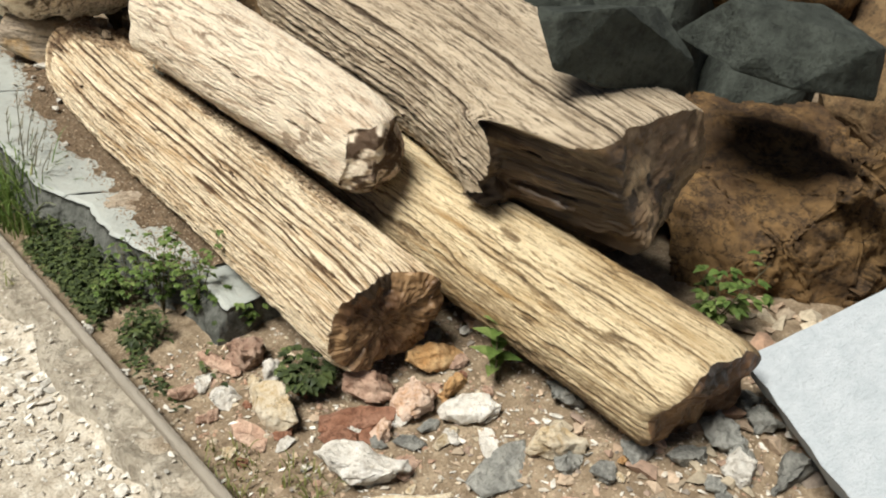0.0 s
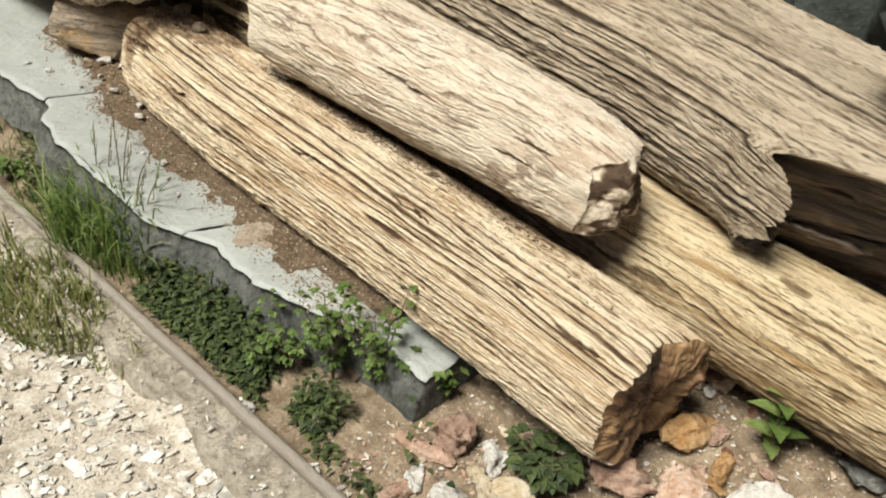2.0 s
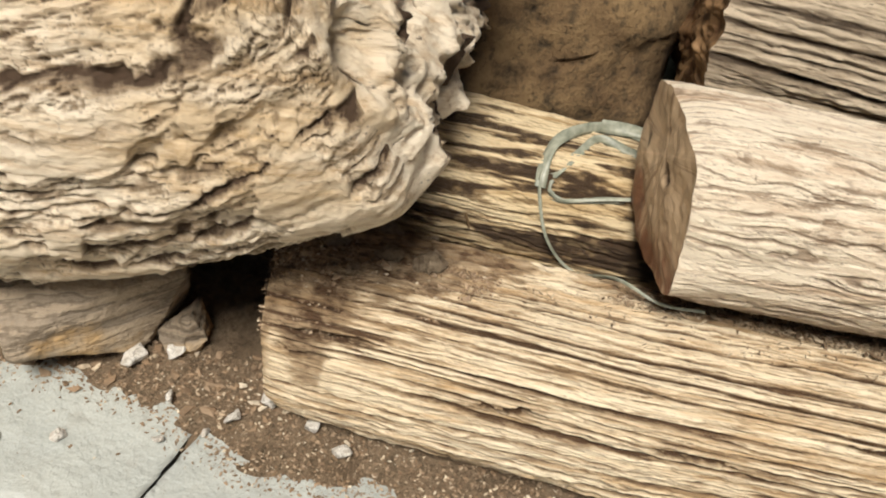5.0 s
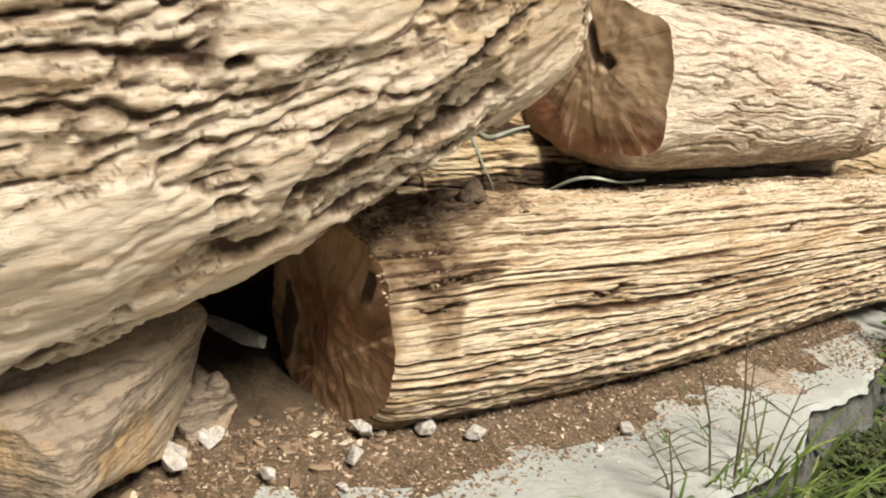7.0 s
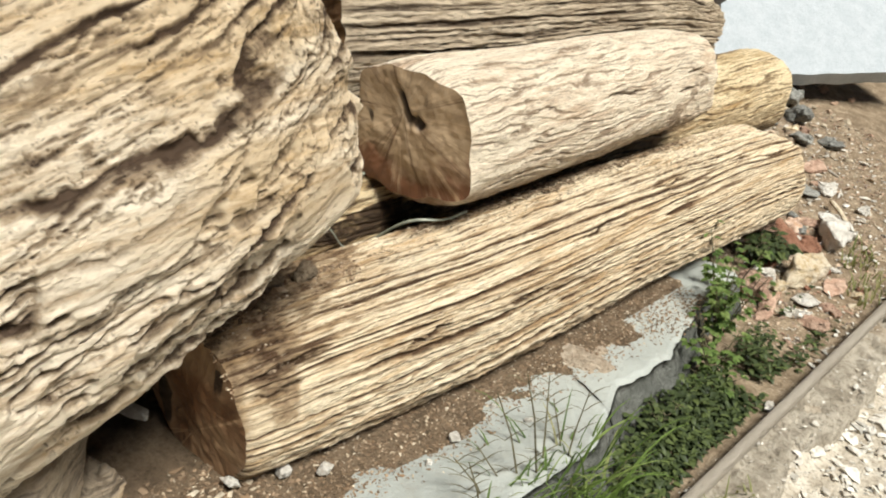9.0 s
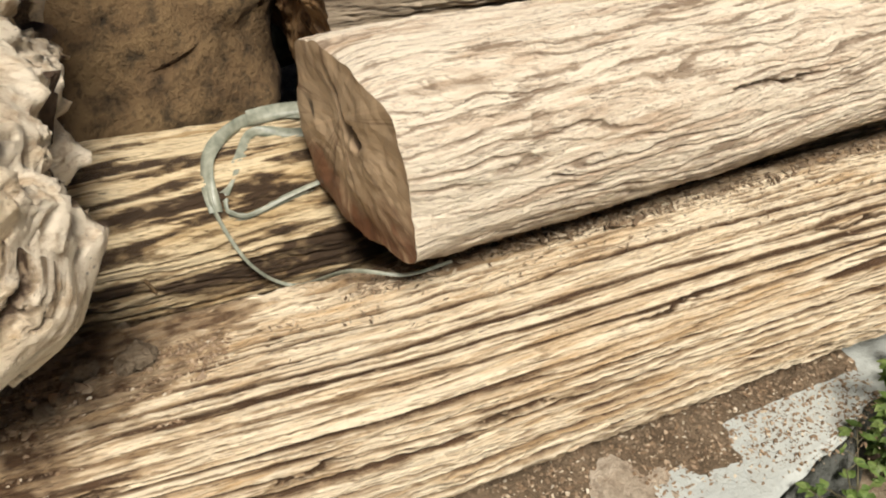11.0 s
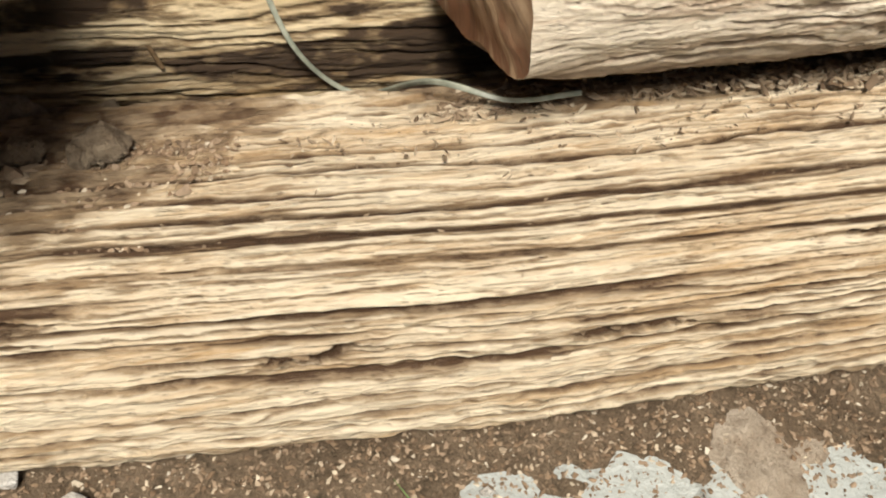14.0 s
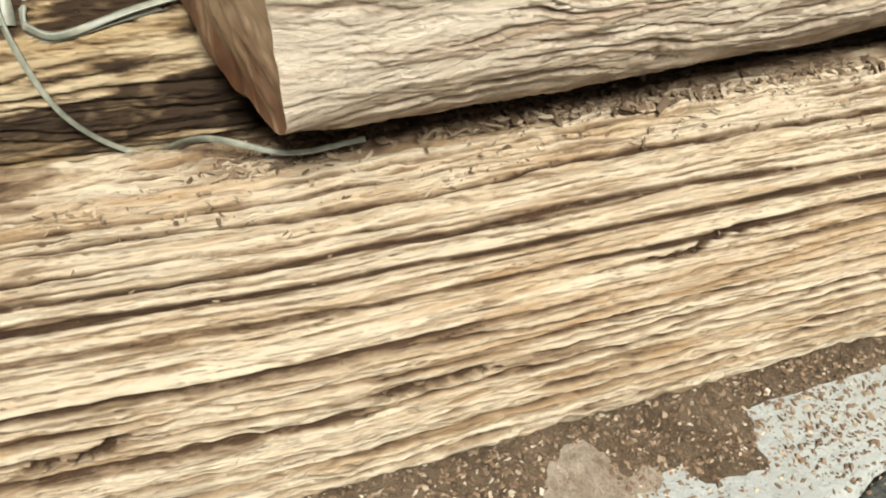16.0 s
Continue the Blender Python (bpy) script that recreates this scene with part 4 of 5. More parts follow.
STONES = [
    ("pink", 0.651, 1.528, (0.075, 0.028, 0.018), 0), ("pink", 0.735, 1.564, (0.085, 0.030, 0.020), -85), ("pink", 0.795, 1.536, (0.058, 0.050, 0.050), -20),
    ("cream", 0.734, 1.345, (0.122, 0.056, 0.046), -85), ("pale", 0.806, 1.442, (0.042, 0.036, 0.034), 15), ("pink", 0.672, 1.309, (0.070, 0.036, 0.013), -85),
    ("pink", 0.940, 1.243, (0.085, 0.055, 0.055), -45), ("rust", 0.876, 1.190, (0.118, 0.036, 0.026), -30), ("rust", 0.805, 1.179, (0.055, 0.032, 0.028), -40),
    ("orange", 1.106, 1.204, (0.105, 0.038, 0.036), -25), ("blush", 0.982, 1.142, (0.056, 0.070, 0.055), -30), ("orange", 1.079, 1.120, (0.056, 0.022, 0.025), 10),
    ("pale", 1.051, 1.039, (0.080, 0.046, 0.038), -45), ("cream", 0.971, 1.023, (0.050, 0.020, 0.014), 10), ("blush", 0.880, 1.127, (0.035, 0.030, 0.028), 0),
    ("grey", 0.907, 1.068, (0.045, 0.026, 0.015), -45), ("pale", 0.777, 1.067, (0.120, 0.058, 0.048), -45), ("blush", 1.27, 1.242, (0.065, 0.060, 0.030), -60),
    ("grey", 1.11, 1.274, (0.036, 0.030, 0.040), 0), ("pale", 0.69, 1.45, (0.045, 0.040, 0.016), 30), ("cream", 1.107, 0.839, (0.080, 0.048, 0.042), -25),
    ("grey", 1.00, 0.875, (0.105, 0.060, 0.014), 0), ("pink", 1.255, 0.730, (0.065, 0.036, 0.026), -50), ("grey", 1.242, 0.908, (0.085, 0.055, 0.036), -45),
    ("grey", 1.491, 0.658, (0.055, 0.045, 0.034), 0), ("grey", 1.463, 0.578, (0.055, 0.042, 0.034), 60), ("pale", 1.500, 0.518, (0.050, 0.036, 0.026), 10),
    ("grey", 1.362, 0.578, (0.060, 0.045, 0.032), 30), ("grey", 1.126, 0.733, (0.050, 0.036, 0.020), 20), ("orange", 1.177, 0.715, (0.022, 0.018, 0.014), 0),
    ("grey", 1.21, 0.71, (0.050, 0.035, 0.024), -20),
    ("grey", 1.265, 0.640, (0.062, 0.032, 0.024), -40),     ("pale", 1.315, 0.555, (0.060, 0.042, 0.030), 30),
    ("grey", 1.36, 0.62, (0.06, 0.05, 0.04), 80), ("grey", 0.965, 1.075, (0.035, 0.020, 0.014), 0), ("rust", 0.865, 1.145, (0.050, 0.030, 0.012), 0),
    ("pale", 1.02, 0.93, (0.09, 0.035, 0.012), 75), ("pale", 0.935, 1.135, (0.025, 0.024, 0.018), 30),
    ("orange", 1.045, 1.110, (0.035, 0.018, 0.014), 75), ("pale", 0.985, 1.02, (0.035, 0.018, 0.012), 70), ("grey", 1.15, 1.275, (0.040, 0.028, 0.022), 30),
    ("pink", 1.135, 1.17, (0.03, 0.024, 0.02), 0), ("cream", 1.115, 0.725, (0.018, 0.016, 0.012), 0), ("cream", 1.145, 0.70, (0.018, 0.013, 0.011), 30),
    ("grey", 1.10, 0.80, (0.05, 0.035, 0.02), 30), ("pale", 0.57, 1.905, (0.028, 0.022, 0.012), 20), ("pale", 0.39, 1.775, (0.028, 0.014, 0.010), 75),
    ("cream", 0.62, 1.30, (0.03, 0.02, 0.012), 10), ("pale", 0.71, 1.24, (0.03, 0.016, 0.01), 20), ("pink", 0.86, 1.03, (0.05, 0.035, 0.015), 15),
    ("grey", 1.50, 0.72, (0.06, 0.05, 0.05), 15), ("grey", 1.55, 0.86, (0.07, 0.05, 0.05), 35), ("grey", 1.36, 0.45, (0.07, 0.05, 0.05), 25),
    ("grey", 1.22, 0.42, (0.08, 0.05, 0.05), -15), ("grey", 1.30, 0.33, (0.08, 0.06, 0.05), 40), ("pink", 1.02, 0.70, (0.06, 0.04, 0.02), 60), ("pale", 0.93, 0.80, (0.05, 0.04, 0.02), 0),
    ("grey", 1.12, 0.58, (0.05, 0.04, 0.03), 10), ("cream", 1.18, 0.52, (0.04, 0.03, 0.02), 70), ("grey", 1.05, 0.48, (0.06, 0.04, 0.025), 30),
]
rq = random.Random(77)
for _ in range(26):
    x, y = rq.uniform(0.74, 1.26), rq.uniform(0.70, 1.55)
    if y > 1.24 and x > 0.82:
        x = rq.uniform(0.62, 0.84)
    if x > 1.12 and y < 1.0:
        y = rq.uniform(0.45, 0.62)
    r = rq.uniform(0.012, 0.028)
    STONES.append((rq.choice(("pale", "pink", "pink", "orange", "cream", "grey", "grey", "rust", "pale")), x, y, (r * rq.uniform(1.0, 1.5), r * rq.uniform(0.6, 1.0), r * rq.uniform(0.4, 0.75)), rq.uniform(0, 180)))
for i, (kind, x, y, size, turn) in enumerate(STONES):
    z = float(ground_z(x, y)) + size[2] * 0.45
    rock("stone", (x, y, z), size, 300 + i, MATS[kind], WORDS[kind], (random.uniform(-8, 8), random.uniform(-8, 8), turn), 3, size[2] * 0.30, 15, "stone", "loose stones in the rubble", 0.72)

for i, (x, y, r) in enumerate(((1.06, 2.90, 0.030), (1.10, 2.84, 0.026), (1.03, 2.82, 0.018), (1.08, 2.95, 0.026), (1.12, 2.77, 0.022), (1.02, 2.76, 0.022), (1.13, 2.90, 0.03), (0.99, 2.86, 0.012))):
    rock("clod", (x, y, 0.336 + 0.133 * math.sqrt(max(0.0, 1 - ((x - 1.02) / 0.13) ** 2)) + r * 0.2), (r * 1.3, r, r * 0.8), 560 + i, S_CLOD, "dry brown clod of soil on the front log", (0, 0, i * 53), 2, r * 0.25, 14, "clod", "soil clods on the front log")

# pale pebbles that lie singly on the slab and soil beside the front log
PEBBLES = [(0.812, 2.625, 0.013), (0.764, 2.482, 0.008), (0.87, 2.85, 0.014), (0.95, 3.20, 0.022), (0.985, 3.142, 0.018), (0.93, 2.98, 0.016), (0.905, 2.90, 0.014),
           (0.80, 3.24, 0.012), (0.775, 3.32, 0.009), (0.83, 3.11, 0.010), (0.885, 3.02, 0.013), (0.86, 3.05, 0.009), (0.90, 3.12, 0.011), (0.795, 2.70, 0.007), (0.83, 2.50, 0.007)]
for i, (x, y, r) in enumerate(PEBBLES):
    rock("pebble", (x, y, slab_top(y) + r * 0.45 + (0.012 if x > 0.86 else 0)), (r * 1.3, r, r * 0.85), 500 + i, S_PALE, "white stone pebble on the slab", (0, 0, i * 47), 1, r * 0.1, 12, "pebble", "white pebbles on the slab")


# ---- loose stuff ----
def scatter(name, label, category, mat, spots, seed, flat=0.5, long=1.0):
    """Many small angular pieces in one mesh. spots: x, y, z, radius."""
    rnd = np.random.RandomState(seed)
    shapes = []
    for _ in range(14):
        pts = rnd.normal(size=(9, 3))
        pts /= np.linalg.norm(pts, axis=1)[:, None]
        bm = bmesh.new()
        for p in pts:
            bm.verts.new(p)
        bmesh.ops.convex_hull(bm, input=bm.verts)
        bmesh.ops.delete(bm, geom=[v for v in bm.verts if not v.link_faces], context="VERTS")
        bm.verts.index_update()
        shapes.append((np.array([v.co[:] for v in bm.verts]), np.array([[v.index for v in f.verts] for f in bm.faces])))
        bm.free()
    vs, fs, base = [], [], 0
    for x, y, z, r in spots:
        co, fa = shapes[rnd.randint(14)]
        a = rnd.uniform(0, 2 * np.pi)
        s = np.array([long * rnd.uniform(0.8, 1.4), rnd.uniform(0.5, 1.0) / max(1, long * 0.6), flat * rnd.uniform(0.6, 1.2)]) * r
        p = co * s
        t = rnd.uniform(-0.35, 0.35)
        p = p @ np.array([[math.cos(t), 0, -math.sin(t)], [0, 1, 0], [math.sin(t), 0, math.cos(t)]])
        p = p @ np.array([[math.cos(a), math.sin(a), 0], [-math.sin(a), math.cos(a), 0], [0, 0, 1]])
        vs.append(p + [x, y, z])
        fs += (fa + base).tolist()
        base += len(p)
    ob = mesh_object(name, np.concatenate(vs), fs, mat, smooth_faces=False)
    return tagged(ob, label, category, kind="stuff")


rs = np.random.RandomState(7)


def spots(n, x0, x1, y0, y1, r0, r1, lift=0.2, keep=None, height=None, bias=2.2):
    x, y = rs.uniform(x0, x1, n), rs.uniform(y0, y1, n)
    r = r0 + (r1 - r0) * rs.uniform(0, 1, n) ** bias
    if keep is not None:
        k = keep(x, y)
        x, y, r = x[k], y[k], r[k]
    z = (height or ground_z)(x, y) + r * lift
    return np.stack([x, y, z, r], -1)


clear = lambda x, y: fnoise(x * 5, y * 5, 0 * x, 71, 3) + 0.25 * rs.uniform(-1, 1, len(x)) > -0.05
scatter("gravel", "pale crushed stone chips strewn over the yard", "gravel", CHIPS,
        np.concatenate([spots(15000, -0.5, 0.46, 0.5, 4.2, 0.002, 0.016, lift=0.35, keep=clear), spots(1100, -0.4, 0.45, 0.5, 4.0, 0.008, 0.028), spots(500, 0.43, 0.56, 0.4, 3.6, 0.002, 0.008, height=lambda x, y: 0.012 + 0 * x)]), 72, 0.45)
scatter("rubble", "mixed brown and pale stone chips round the log ends", "rubble", RUBBLE,
        np.concatenate([spots(11000, 0.56, 1.75, 0.2, 1.66, 0.0015, 0.009), spots(320, 0.6, 1.7, 0.2, 1.62, 0.008, 0.022), spots(260, 1.15, 2.0, 0.0, 0.9, 0.02, 0.045)]), 73, 0.5)


scatter("gravel", "pale stone splinters mixed into the rubble", "gravel", CHIPS, np.concatenate([spots(1500, 0.56, 1.5, 0.3, 1.7, 0.002, 0.008, lift=0.6), spots(200, 0.66, 1.5, 0.4, 1.5, 0.006, 0.014, lift=0.5)]), 74, 0.4, 1.5)


# soil heaped on the slabs along the front log
def bank_foot(y):
    return 0.820 + 0.03 * fnoise(y * 5, 0 * y, 0 * y, 81, 4) + 0.07 * smooth(y, 2.85, 3.3) - 0.03 * smooth(2.5 - y, 0, 0.25)


def bank_height(x, y):
    foot = bank_foot(y)
    h = 0.010 * smooth(x - foot, 0.0, 0.09) + 0.017 * smooth(x - foot, -0.05, 0.01)
    return slab_top(y) - 0.013 + h + 0.005 * fnoise(x * 26, y * 26, 0 * x, 83, 4) - 0.004 - 0.09 * smooth(2.06 + 0.05 * fnoise(x * 20, y * 8, 0 * x, 85, 3) - y, 0.0, 0.06) * smooth(0.86 - x, 0.0, 0.02)


bx, by = np.arange(0.76, 1.20, 0.008), np.arange(1.80, 3.55, 0.008)
Xb, Yb = np.meshgrid(bx, by, indexing="ij")
ii = np.arange(Xb.size).reshape(Xb.shape)
Fb = np.stack([ii[:-1, :-1], ii[1:, :-1], ii[1:, 1:], ii[:-1, 1:]], -1).reshape(-1, 4)
tagged(mesh_object("soil", np.stack([Xb, Yb, bank_height(Xb, Yb)], -1).reshape(-1, 3), Fb, S_SOIL), "brown soil and bark dust heaped along the front log", "soil", kind="stuff")
sxx, syy = np.meshgrid(np.linspace(0.752, 0.92, 36), np.linspace(2.08, 2.34, 48), indexing="ij")
sand_h = 0.007 * (1 - ((sxx - 0.845) / 0.075) ** 2 - ((syy - 2.21) / 0.085) ** 2) + 0.009 * fnoise(sxx * 30, syy * 30, 0 * sxx, 87, 4)
ii = np.arange(sxx.size).reshape(sxx.shape)
tagged(mesh_object("sand", np.stack([sxx, syy, slab_top(syy) + np.clip(np.where(sxx < 0.758, -0.02, sand_h), -0.02, 0.02)], -1).reshape(-1, 3), np.stack([ii[:-1, :-1], ii[1:, :-1], ii[1:, 1:], ii[:-1, 1:]], -1).reshape(-1, 4), S_SAND), "patch of tan sand spilled on the slab", "sand", kind="stuff")
near_log = lambda x, y: rs.uniform(0, 1, len(x)) < 0.006 + 0.994 * smooth(x - bank_foot(y), -0.06, 0.02) ** 1.5
on_bank = lambda x, y: np.maximum(bank_height(x, y), slab_top(y))
scatter("bark_bits", "crumbs of bark, soil and pale stone beside the log", "debris", SOILBITS, np.concatenate([spots(26000, 0.72, 1.0, 1.8, 3.5, 0.0008, 0.0038, keep=near_log, height=on_bank), spots(420, 0.76, 1.02, 1.8, 3.5, 0.002, 0.006, keep=near_log, height=on_bank), spots(220, 0.88, 1.02, 2.93, 3.36, 0.003, 0.010, height=on_bank)]), 84, 0.6, 1.25)


def top_of(x, y, stations):
    st = np.array(stations)
    cx, cz, rx, rz = [np.interp(y, st[:, 0], st[:, k]) for k in range(1, 5)]
    return cz + rz * np.sqrt(np.clip(1 - ((x - cx) / rx) ** 2, 0, 1))


FRONT = [(1.25, 0.975, 0.232, 0.150, 0.120), (2.0, 1.0, 0.276, 0.148, 0.138), (2.45, 1.005, 0.298, 0.147, 0.141), (2.96, 1.02, 0.336, 0.125, 0.133)]
front_top = lambda x, y: top_of(x, y, FRONT)
gutter = lambda x, y: (x > 1.03 + 0.02 * fnoise(y * 8, 0 * y, 0 * y, 91, 3))
scatter("wood_crumbs", "dark crumbs and splinters caught between two logs", "debris", SHAVINGS, np.concatenate([
    spots(5000, 1.0, 1.12, 1.45, 2.5, 0.0015, 0.006, lift=0.7, keep=gutter, height=front_top), spots(2600, 0.89, 1.09, 1.35, 2.8, 0.0006, 0.0028, lift=0.7, height=front_top)]), 92, 0.35, 1.8)
scatter("wood_crumbs", "brown soil and flakes lying on the front log", "debris", SOILBITS, np.concatenate([
    spots(13000, 0.91, 1.13, 2.58, 2.975, 0.0009, 0.0042, lift=0.9, keep=lambda x, y: 0.5 * fnoise(x * 14, y * 10, 0 * x, 95, 3) + (x - 0.985) * 3 + (y - 2.76) * 2.2 > 0.0, height=front_top),
    spots(60, 0.97, 1.12, 2.70, 2.97, 0.005, 0.012, lift=0.6, height=front_top)]), 93, 0.5)
GOLD = [(0.66, 1.30, 0.25, 0.148, 0.132), (1.42, 1.285, 0.312, 0.138, 0.128), (2.5, 1.29, 0.405, 0.132, 0.130)]
scatter("wood_crumbs", "dark crumbs along the shaded flank of the golden log", "debris", SOILBITS, spots(1500, 1.30, 1.42, 0.75, 1.5, 0.0015, 0.006, keep=lambda x, y: x > 1.34 + 0.02 * fnoise(y * 9, 0 * y, 0 * y, 96, 3), height=lambda x, y: top_of(x, y, GOLD)), 94, 0.4, 1.5)


# ---- plants ----
def blade(vs, fs, root, tip, w, sag, rnd, n=6):
    """One curved tapering blade with a fold along its middle."""
    root, tip = np.array(root), np.array(tip)
    d = tip - root
    side = np.cross(d, [0, 0, 1.0])
    side = side / (np.linalg.norm(side) + 1e-6)
    b = len(vs)
    for i in range(n + 1):
        t = i / n
        c = root + d * t + np.array([0, 0, sag]) * (4 * t * (1 - t)) * 0.5
        ww = w * (1 - t) ** 0.7 * (0.6 + 0.4 * min(1, t * 4)) + 0.0002
        vs += [tuple(c - side * ww), tuple(c - np.array([0, 0, ww * 0.4])), tuple(c + side * ww)]
    for i in range(n):
        a = b + i * 3
        fs += [(a, a + 1, a + 4, a + 3), (a + 1, a + 2, a + 5, a + 4)]


def leaf(vs, fs, root, way, size, width, droop, n=5):
    """One ovate leaf, folded along its midrib and curving down."""
    root, way = np.array(root, float), np.array(way, float)
    way /= np.linalg.norm(way)
    side = np.cross(way, [0, 0, 1.0])
    side /= np.linalg.norm(side) + 1e-6
    up = np.cross(side, way)
    b = len(vs)
    for i in range(n + 1):
        t = i / n
        c = root + way * size * t - up * droop * size * t * t
        ww = width * size * (math.sin(math.pi * min(1, t * 0.96 + 0.04) ** 0.75)) * 0.5 + 0.0002
        vs += [tuple(c - side * ww + up * ww * 0.35), tuple(c), tuple(c + side * ww + up * ww * 0.35)]
    for i in range(n):
        a = b + i * 3
        fs += [(a, a + 1, a + 4, a + 3), (a + 1, a + 2, a + 5, a + 4)]


def stem(vs, fs, pts, r0, r1, sides=5):
    pts = [np.array(p, float) for p in pts]
    b = len(vs)
    for i, p in enumerate(pts):
        d = pts[min(i + 1, len(pts) - 1)] - pts[max(i - 1, 0)]
        d /= np.linalg.norm(d) + 1e-9
        s = np.cross(d, [0.3, 0.9, 0.2])
        s /= np.linalg.norm(s)
        u = np.cross(d, s)
        r = r0 + (r1 - r0) * i / (len(pts) - 1)
        for k in range(sides):
            a = 2 * math.pi * k / sides
            vs.append(tuple(p + r * (math.cos(a) * s + math.sin(a) * u)))
    for i in range(len(pts) - 1):
        for k in range(sides):
            a, c = b + i * sides + k, b + i * sides + (k + 1) % sides
            fs.append((a, c, c + sides, a + sides))


def grass_tuft(at, radius, count, height, mat, label, seed, lean=(0, 0), width=0.0024):
    rnd = random.Random(seed)
    vs, fs = [], []
    for _ in range(count):
        a, q = rnd.uniform(0, 2 * math.pi), radius * math.sqrt(rnd.random())
        x, y = at[0] + q * math.cos(a) * 0.55, at[1] + q * math.sin(a)
        z = float(ground_z(x, y)) - 0.004
        h = height * rnd.uniform(0.45, 1.1)
        out = h * rnd.uniform(0.2, 0.95)
        b = rnd.uniform(0, 2 * math.pi)
        tip = (x + out * math.cos(b) * 0.8 + lean[0] * h, y + out * math.sin(b) + lean[1] * h, z + h * rnd.uniform(0.5, 1.0))
        blade(vs, fs, (x, y, z), tip, width * rnd.uniform(0.6, 1.3), h * 0.5, rnd)
    return tagged(mesh_object("grass_tuft", vs, fs, mat), label, "grass", "grass tufts along the slab", "stuff")


grass_tuft((0.61, 2.66), 0.17, 460, 0.19, GRASS, "bright green grass tuft growing beside the slab", 601, (-0.1, -0.05), 0.0030)
grass_tuft((0.645, 2.53), 0.09, 120, 0.25, GRASS, "tall green grass blades leaning over the slab", 632, (0.05, -0.1), 0.0036)
grass_tuft((0.63, 2.46), 0.10, 110, 0.11, GRASS, "green grass tuft beside the slab's crack", 609, (-0.05, -0.05), 0.0026)
grass_tuft((0.63, 2.95), 0.14, 110, 0.09, GRASS, "green grass tuft in the soil strip", 602, (-0.2, 0))
grass_tuft((0.62, 3.35), 0.2, 130, 0.08, GRASS, "green grass tuft in the soil strip", 603, (-0.1, 0))
grass_tuft((0.41, 2.50), 0.20, 560, 0.085, DRYGRASS, "yellowing grass tuft at the gravel's edge", 604, (-0.1, 0), 0.0032)
grass_tuft((0.36, 2.82), 0.20, 420, 0.08, DRYGRASS, "yellowing grass tuft at the gravel's edge", 605, (-0.1, 0), 0.0032)
grass_tuft((0.45, 2.25), 0.10, 60, 0.05, DRYGRASS, "sparse yellowing grass on the edging", 606)
grass_tuft((0.60, 1.25), 0.10, 70, 0.05, DRYGRASS, "sparse dry grass in the rubble", 607)
grass_tuft((0.68, 1.12), 0.08, 60, 0.05, DRYGRASS, "sparse dry grass in the rubble", 608)

# creeping weeds along the slab's broken edge
rnd = random.Random(611)
vs, fs = [], []
for _ in range(7600):
    y = rnd.triangular(1.45, 3.3, 2.05)
    x = 0.635 + 0.045 * rnd.gauss(0, 1) + 0.06 * max(0, 1.75 - y)
    if x < 0.575 or x > (0.70 if y > 1.7 else 0.86):
        continue
    if vnoise(np.array([x * 14]), np.array([y * 9]), np.array([0.0]), 77)[0] < -0.05:
        continue
    z = float(ground_z(x, y)) + rnd.uniform(0.0, 0.075) * (1 if x > 0.62 else 0.4)
    a = rnd.uniform(0, 2 * math.pi)
    leaf(vs, fs, (x, y, z), (math.cos(a), math.sin(a), rnd.uniform(-0.1, 0.6)), rnd.uniform(0.008, 0.022), rnd.uniform(0.35, 0.8), 0.4, 3)
tagged(mesh_object("ground_cover", vs, fs, WEED), "dark green creeping weeds along the slab's broken edge", "weeds", kind="stuff")


def weed(at, height, seed, label, mat, leaves=26, size=0.022, branches=4, spread=0.5):
    """A small branching weed: stems and trifoliate leaves."""
    rnd = random.Random(seed)
    top = empty("weed", at)
    vs, fs, lv, lf = [], [], [], []
    for k in range(branches):
        a = 2 * math.pi * k / branches + rnd.uniform(-0.5, 0.5)
        h = height * rnd.uniform(0.6, 1.0)
        out = h * spread * rnd.uniform(0.3, 1.0)
        pts = [(out * t ** 1.4 * math.cos(a), out * t ** 1.4 * math.sin(a), h * t) for t in np.linspace(0, 1, 7)]
        stem(vs, fs, pts, 0.0022, 0.0008)
        for _ in range(leaves // branches):
            t = rnd.uniform(0.25, 1.0)
            p = (out * t ** 1.4 * math.cos(a), out * t ** 1.4 * math.sin(a), h * t)
            b = rnd.uniform(0, 2 * math.pi)
            stalk = size * rnd.uniform(0.5, 1.4)
            q = (p[0] + stalk * math.cos(b), p[1] + stalk * math.sin(b), p[2] + stalk * 0.4)
            stem(vs, fs, [p, q], 0.0008, 0.0006, 4)
            for c in (-0.9, 0, 0.9):
                leaf(lv, lf, q, (math.cos(b + c), math.sin(b + c), rnd.uniform(-0.1, 0.35)), size * rnd.uniform(0.7, 1.1), 0.75, 0.35, 4)
    mesh_object("stem", vs, fs, STEM, top)
    mesh_object("foliage", lv, lf, mat, top)
    return tagged(top, label, "weed", "weeds along the slab")


gz = lambda x, y: float(ground_z(x, y))
weed((0.735, 1.84, gz(0.735, 1.84)), 0.27, 621, "fresh green branching weed at the slab's end", FRESH, 84, 0.017, 6, 0.42)
weed((0.785, 1.75, gz(0.785, 1.75)), 0.26, 622, "tall green weed leaning on the front log", FRESH, 70, 0.016, 5, 0.4)
weed((0.69, 1.93, gz(0.69, 1.93)), 0.15, 631, "bushy green weed beside the slab", FRESH, 60, 0.016, 7, 0.8)
weed((0.86, 1.67, gz(0.86, 1.67)), 0.10, 623, "small green weed among stones", FRESH, 50, 0.022, 6, 0.7)
